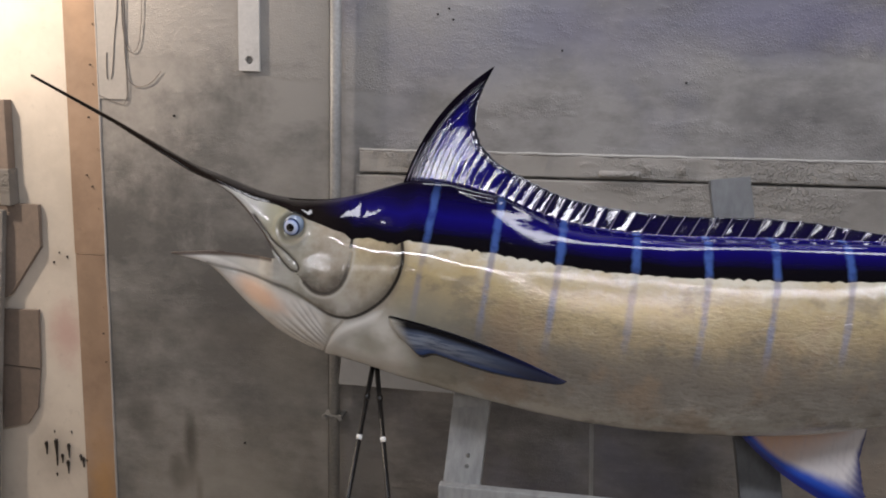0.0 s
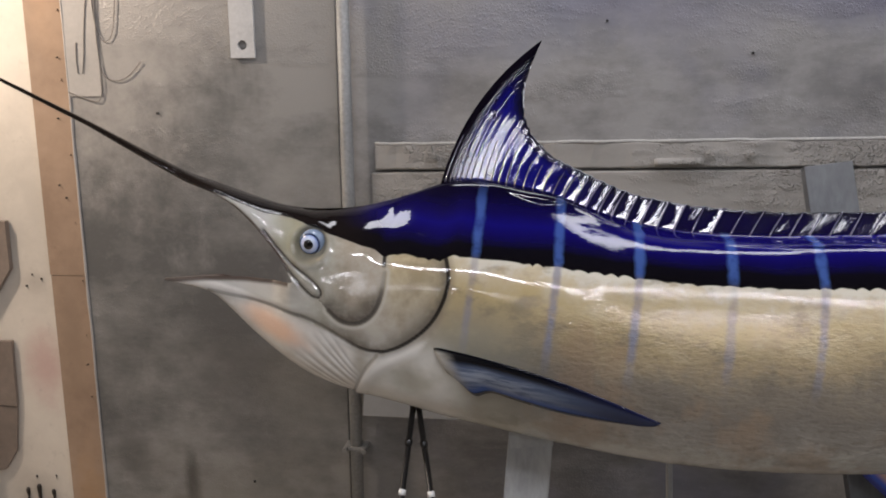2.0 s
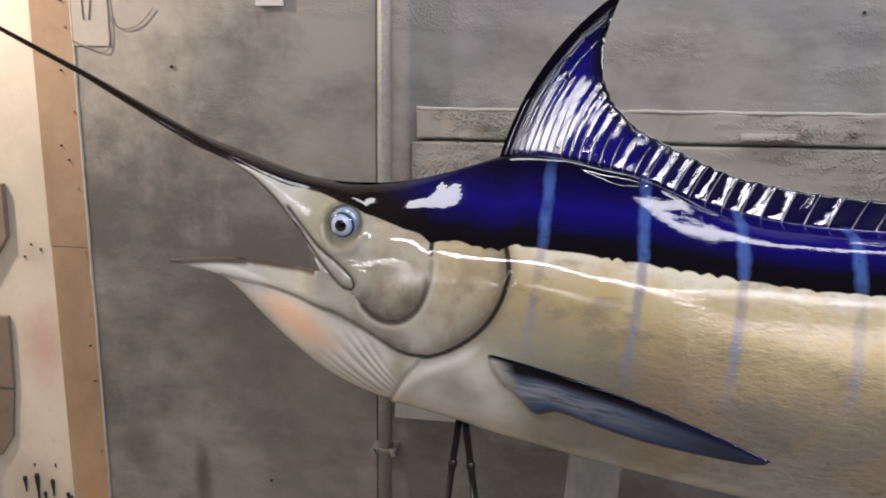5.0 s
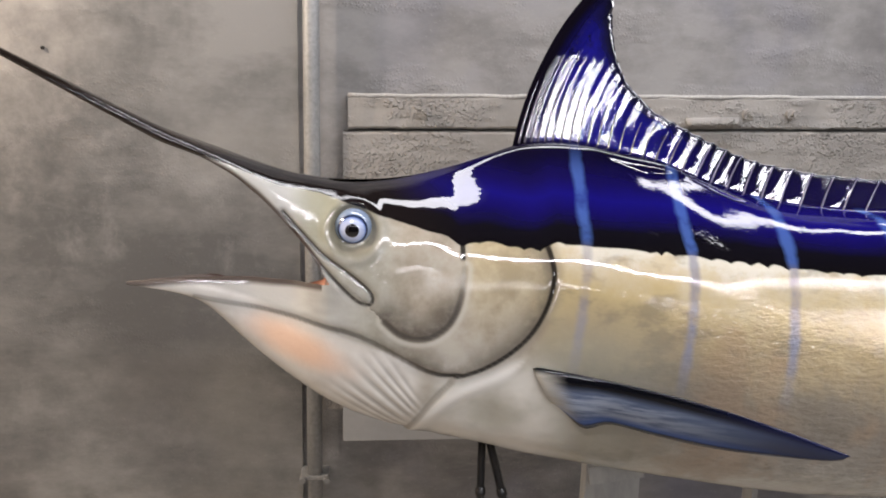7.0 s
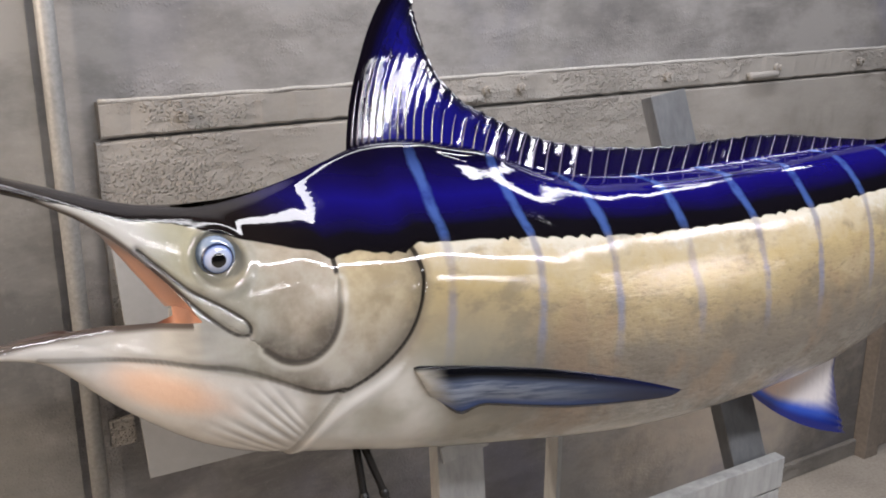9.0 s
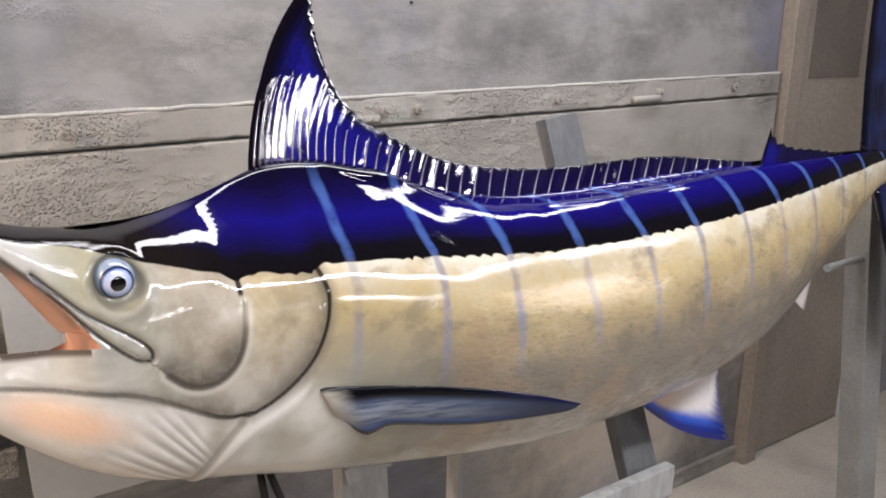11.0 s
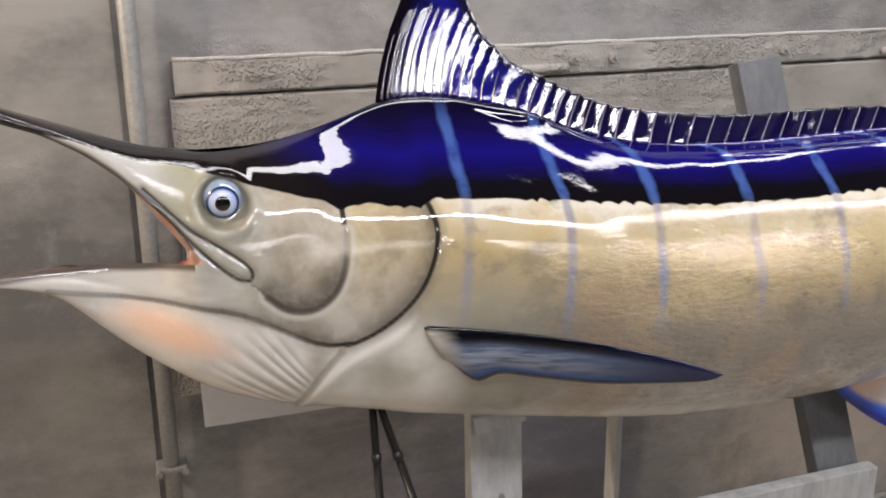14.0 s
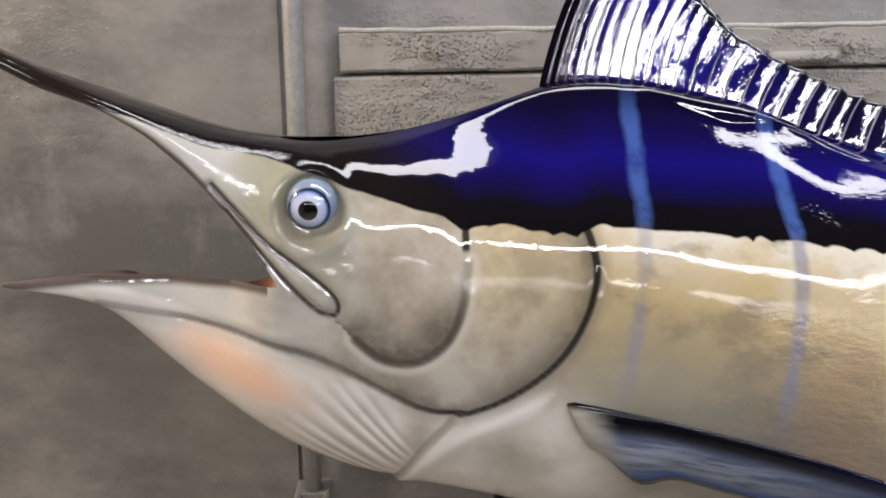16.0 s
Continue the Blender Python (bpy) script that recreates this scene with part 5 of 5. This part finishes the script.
tagged(obj("leaning_sheet", beam_bm((-0.44, 2.705, 0.805), (-0.44, 2.88, 1.25), (1, 0, 0), 0.49, 0.008, 0.001), FILM), "pale grey sheet leaning against the wall board", "sheet")
tagged(obj("skirting", cut_board(-0.73, 2.02, Y1 - 0.016, Y1 - 0.001, 0.0, 0.068, 0.1, 0.004), DUSTY), "dusty skirting along the foot of the wall", "skirting", kind="structure")

bracket = empty("bracket", (-1.06, 2.93, 1.8), "pale flat steel bar with a bolt hole hanging on the wall", "bracket")
bar_bm = bmesh.new()
n = 24
ring_pts = [Vector((-1.059 + 0.0135 * math.cos(2 * math.pi * k / n), 0, 1.828 + 0.0135 * math.sin(2 * math.pi * k / n))) for k in range(n)]
out_pts = []
for k in range(n):
    a = 2 * math.pi * k / n
    c, s = math.cos(a), math.sin(a)
    q = 1 / max(abs(c) / 0.036, abs(s) / 0.036)
    out_pts.append(Vector((-1.059 + q * c, 0, 1.828 + q * s)))
for y in (Y1 - 0.024, Y1 - 0.014):
    i_ring = [bar_bm.verts.new((p.x, y, p.z)) for p in ring_pts]
    o_ring = [bar_bm.verts.new((p.x, y, p.z)) for p in out_pts]
    for k in range(n):
        bar_bm.faces.new((i_ring[k], i_ring[(k + 1) % n], o_ring[(k + 1) % n], o_ring[k]))
bar_bm.verts.ensure_lookup_table()
for k in range(n):
    a, b2 = k, (k + 1) % n
    bar_bm.faces.new((bar_bm.verts[a], bar_bm.verts[b2], bar_bm.verts[2 * n + b2], bar_bm.verts[2 * n + a]))
    bar_bm.faces.new((bar_bm.verts[n + a], bar_bm.verts[n + b2], bar_bm.verts[3 * n + b2], bar_bm.verts[3 * n + a]))
box_bm(-1.095, -1.023, Y1 - 0.024, Y1 - 0.014, 1.864, 2.55, 0, bar_bm)
thing_part("bar", bar_bm, surface("pale_bar_paint", [(0.44, 0.44, 0.44), (0.56, 0.56, 0.555), (0.50, 0.50, 0.50)], 7, 90, (0.35, 0.55), 0.0, 0.1, 0.002, None, 0.10), bracket)
thing_part("spacer", cyl_bm((-1.059, Y1 - 0.012, 2.45), (0, 1, 0), 0.02, 0.022, 12), PALEMETAL, bracket)

for k, (nx, nz) in enumerate([(-0.394, 2.004), (-0.430, 1.986), (-0.38, 1.97), (-0.03, 1.88), (-1.336, 1.635), (0.357, 1.79), (-1.10, 0.47)]):
    front = Y1 - (0.012 if STRIP_R < nx < SPLIT - 0.02 else 0.002)
    tagged(obj("screw", cyl_bm((nx, front, nz), (0, 1, 0), 0.0038, 0.008, 8), HOLE), "small dark screw head in the wall", "screw", "screw heads")
for nx, nz in [(-1.630, 0.733), (-1.636, 0.840), (-1.653, 1.378), (-1.672, 1.417), (-1.640, 1.80), (-1.655, 1.62)]:
    tagged(obj("nail", cyl_bm((nx, Y1 - 0.011, nz), (0, 1, 0), 0.0024, 0.008, 8), HOLE), "small rusty nail in the tan strip", "nail", "nails")


def drip(x, z, length, width):
    """A run of dried paint: a blob with a tail below it."""
    pts = [(x, Y1 - 0.002, z + width), (x, Y1 - 0.003, z), (x + 0.001, Y1 - 0.003, z - length * 0.5), (x, Y1 - 0.002, z - length)]
    return tagged(obj("paint_drip", tube_bm(pts, [width * 0.6, width, width * 0.5, width * 0.3], 8), DRIP, None, "", True), "dark dried run of paint on the cream wall", "paint drip", "paint drips")


for d in [(-1.897, 0.389, 0.045, 0.007), (-1.856, 0.402, 0.10, 0.008), (-1.805, 0.388, 0.05, 0.007), (-1.833, 0.345, 0.030, 0.006), (-1.811, 0.320, 0.045, 0.007), (-1.757, 0.350, 0.02, 0.006), (-1.747, 0.340, 0.035, 0.006), (-1.73, 0.337, 0.02, 0.006), (-1.859, 0.268, 0.01, 0.004), (-1.823, 1.092, 0.004, 0.004), (-1.77, 1.116, 0.004, 0.004), (-1.80, 1.13, 0.004, 0.003), (-1.79, 0.445, 0.01, 0.003), (-1.86, 0.44, 0.01, 0.003)]:
    drip(*d)


def card(points, thick, name, label):
    bm = bmesh.new()
    a = [bm.verts.new((x, Y1 - 0.004, z)) for x, z in points]
    b = [bm.verts.new((x, Y1 - 0.004 - thick, z)) for x, z in points]
    bm.faces.new(a)
    bm.faces.new(b[::-1])
    for k in range(len(points)):
        q = (k + 1) % len(points)
        bm.faces.new((a[k], a[q], b[q], b[k]))
    return tagged(obj(name, bm, BROWN), label, "card", "brown cards")


card([(-2.06, 1.305), (-1.860, 1.303), (-1.862, 1.15), (-1.99, 0.965), (-2.06, 0.93)], 0.02, "card", "brown cut-off card pinned to the cream wall")
card([(-2.06, 0.905), (-1.888, 0.912), (-1.894, 0.690), (-2.06, 0.695)], 0.014, "card", "brown card pinned to the cream wall")
card([(-2.06, 0.690), (-1.896, 0.686), (-1.915, 0.53), (-1.96, 0.465), (-2.06, 0.44)], 0.010, "card", "dark rounded card hanging on the cream wall")
side_board = empty("side_board", (-2.2, 2.9, 0), "grey-brown board leaning on the cream wall", "board")
thing_part("board", beam_bm((-2.32, 2.86, 0.0), (-2.225, 2.90, 1.30), (1, 0, 0), 0.50, 0.025), DUSTY, side_board)
thing_part("batten", box_bm(-2.30, -1.952, Y1 - 0.045, Y1 - 0.002, 1.33, 1.672, 0.004), BROWN, side_board, "pinkish brown batten")
thing_part("cleat", box_bm(-1.985, -1.945, Y1 - 0.055, Y1 - 0.002, 1.30, 1.43, 0.003), DUSTY, side_board)

# ---- beyond the end of the rail ----
tagged(obj("post", box_bm(2.02, 2.10, Y1 - 0.06, Y1 - 0.001, 0, CEILING - 0.002, 0.004), DOOR), "dusty brown wall post", "post")
door = empty("door", (2.4, 2.93, 0), "grey-brown panelled door beyond the post", "door")
thing_part("slab", box_bm(2.105, 2.78, Y1 - 0.025, Y1 - 0.001, 0.01, 2.10, 0.003), DOOR, door)
thing_part("panel", box_bm(2.20, 2.56, Y1 - 0.030, Y1 - 0.026, 1.56, 2.0, 0.002), DOORDARK, door, "dark upper panel")
thing_part("jamb", box_bm(2.785, 2.84, Y1 - 0.05, Y1 - 0.001, 0, 2.15, 0.003), PALEWOOD, door)
tagged(obj("hanging_sheet", box_bm(2.90, 3.75, Y1 - 0.03, Y1 - 0.02, 0.75, 2.6, 0.002), FILM), "pale plastic sheet hanging on the wall", "sheet")

# ---- the easel and its props ----
DARKLEG = surface("grey_painted_upright", [(0.10, 0.105, 0.11), (0.15, 0.155, 0.16)], 5, 60, (0.35, 0.55), 0.0, 0.3, 0.003, (1, 1, 0.3))
easel = empty("easel", (0.15, 2.2, 0), "overspray-covered wooden easel that carries the fish", "easel")


def along(a, b, z):
    a, b = Vector(a), Vector(b)
    return a.lerp(b, (z - a.z) / (b.z - a.z))


LEG_L = ((-0.199, 2.305, 0.94), (-0.215, 2.252, 0.69))
LEG_R = ((0.443, 2.484, 1.54), (0.552, 2.275, 0.77))
thing_part("leg", beam_bm(along(*LEG_L, 0.0), along(*LEG_L, 0.985), (1, 0.0, 0), 0.10, 0.035), PALEWOOD, easel)
thing_part("leg", beam_bm(along(*LEG_R, 0.0), along(*LEG_R, 1.543), (1, 0.0, 0), 0.104, 0.035), DARKLEG, easel, "dark grey upright")
thing_part("rear_leg", beam_bm((0.16, 2.47, 0.0), (0.118, 2.41, 0.95), (1, 0, 0), 0.012, 0.045, 0.002), PALEWOOD, easel)
thing_part("crossboard", box_bm(-0.268, 0.615, 2.192, 2.222, 0.660, 0.737, 0.004), PALEWOOD, easel)
thing_part("crossboard", box_bm(-0.260, 0.612, 2.196, 2.224, 0.575, 0.655, 0.004), PALEWOOD, easel)
foot = along(*LEG_L, 0.93)
thing_part("flap", beam_bm(foot + Vector((-0.046, -0.026, 0.008)), foot + Vector((0.05, -0.028, 0.022)), (0, 0.3, 1), 0.03, 0.004, 0.0), PALEWOOD, easel, "torn strip of masking")
for dz in (0.80, 0.772):
    c = along(*LEG_L, dz)
    thing_part("screw", cyl_bm(c + Vector((0.008, -0.019, 0)), (0, 1, 0.2), 0.006, 0.006, 8), PALEMETAL, easel)
for a, b in (((-0.4475, 2.223, 1.08), (-0.528, 1.64, 0.0)), ((-0.4462, 2.216, 1.08), (-0.19, 1.66, 0.0))):
    rod = empty("black_rod", b, "slim glossy black rod propped under the fish", "rod", "rods under the fish")
    thing_part("bar", tube_bm([a, b], 0.0065, 12), BLACK, rod, "", True)
    a, b = Vector(a), Vector(b)
    thing_part("band", tube_bm([a.lerp(b, 0.177), a.lerp(b, 0.187)], 0.0078, 12), WHITE, rod, "white tape band", True)
    thing_part("collar", tube_bm([a.lerp(b, 0.090), a.lerp(b, 0.094), a.lerp(b, 0.100), a.lerp(b, 0.104)], [0.0065, 0.0086, 0.0086, 0.0065], 12), BLACK, rod, "glossy black collar", True)
tail_stand = empty("tail_stand", (1.8, 2.36, 0), "grey painted square steel leg standing behind the tail", "stand")
thing_part("leg", beam_bm((1.87, 2.33, 0.0), (1.745, 2.40, 1.30), (1, 0, 0), 0.11, 0.08), PALEMETAL, tail_stand)
thing_part("bolt", cyl_bm((1.66, 2.37, 1.045), (1, 0, 0), 0.012, 0.30, 10), PALEMETAL, tail_stand)

# ---- ceiling lights ----
for sx, sy, ln, wd, watts in STRIPS:
    light = empty("strip_light", (sx, sy, CEILING), "white ceiling strip light fitting", "ceiling light", "ceiling lights")
    thing_part("housing", box_bm(sx - ln / 2 - 0.03, sx + ln / 2 + 0.03, sy - wd / 2 - 0.03, sy + wd / 2 + 0.03, CEILING - 0.08, CEILING, 0.006), WHITE, light)
for sx, ln, tall, watts in BANKS:
    bank = empty("light_bank", (sx, BANK_Y, BANK_Z), "white light fitting hung behind the camera", "light bank", "light banks")
    away = (Vector((sx, BANK_Y, BANK_Z)) - Vector((sx, 2.25, 1.55))).normalized()
    mid = Vector((sx, BANK_Y, BANK_Z)) + away * 0.05
    thing_part("housing", beam_bm(mid - Vector((ln / 2, 0, 0)), mid + Vector((ln / 2, 0, 0)), (0, away.z, -away.y), tall + 0.05, 0.06), WHITE, bank)
    for hx in (-0.35, 0.35):
        thing_part("hanger", tube_bm([(sx + hx, mid.y, mid.z + 0.1), (sx + hx, mid.y, CEILING)], 0.006, 8), PALEMETAL, bank)
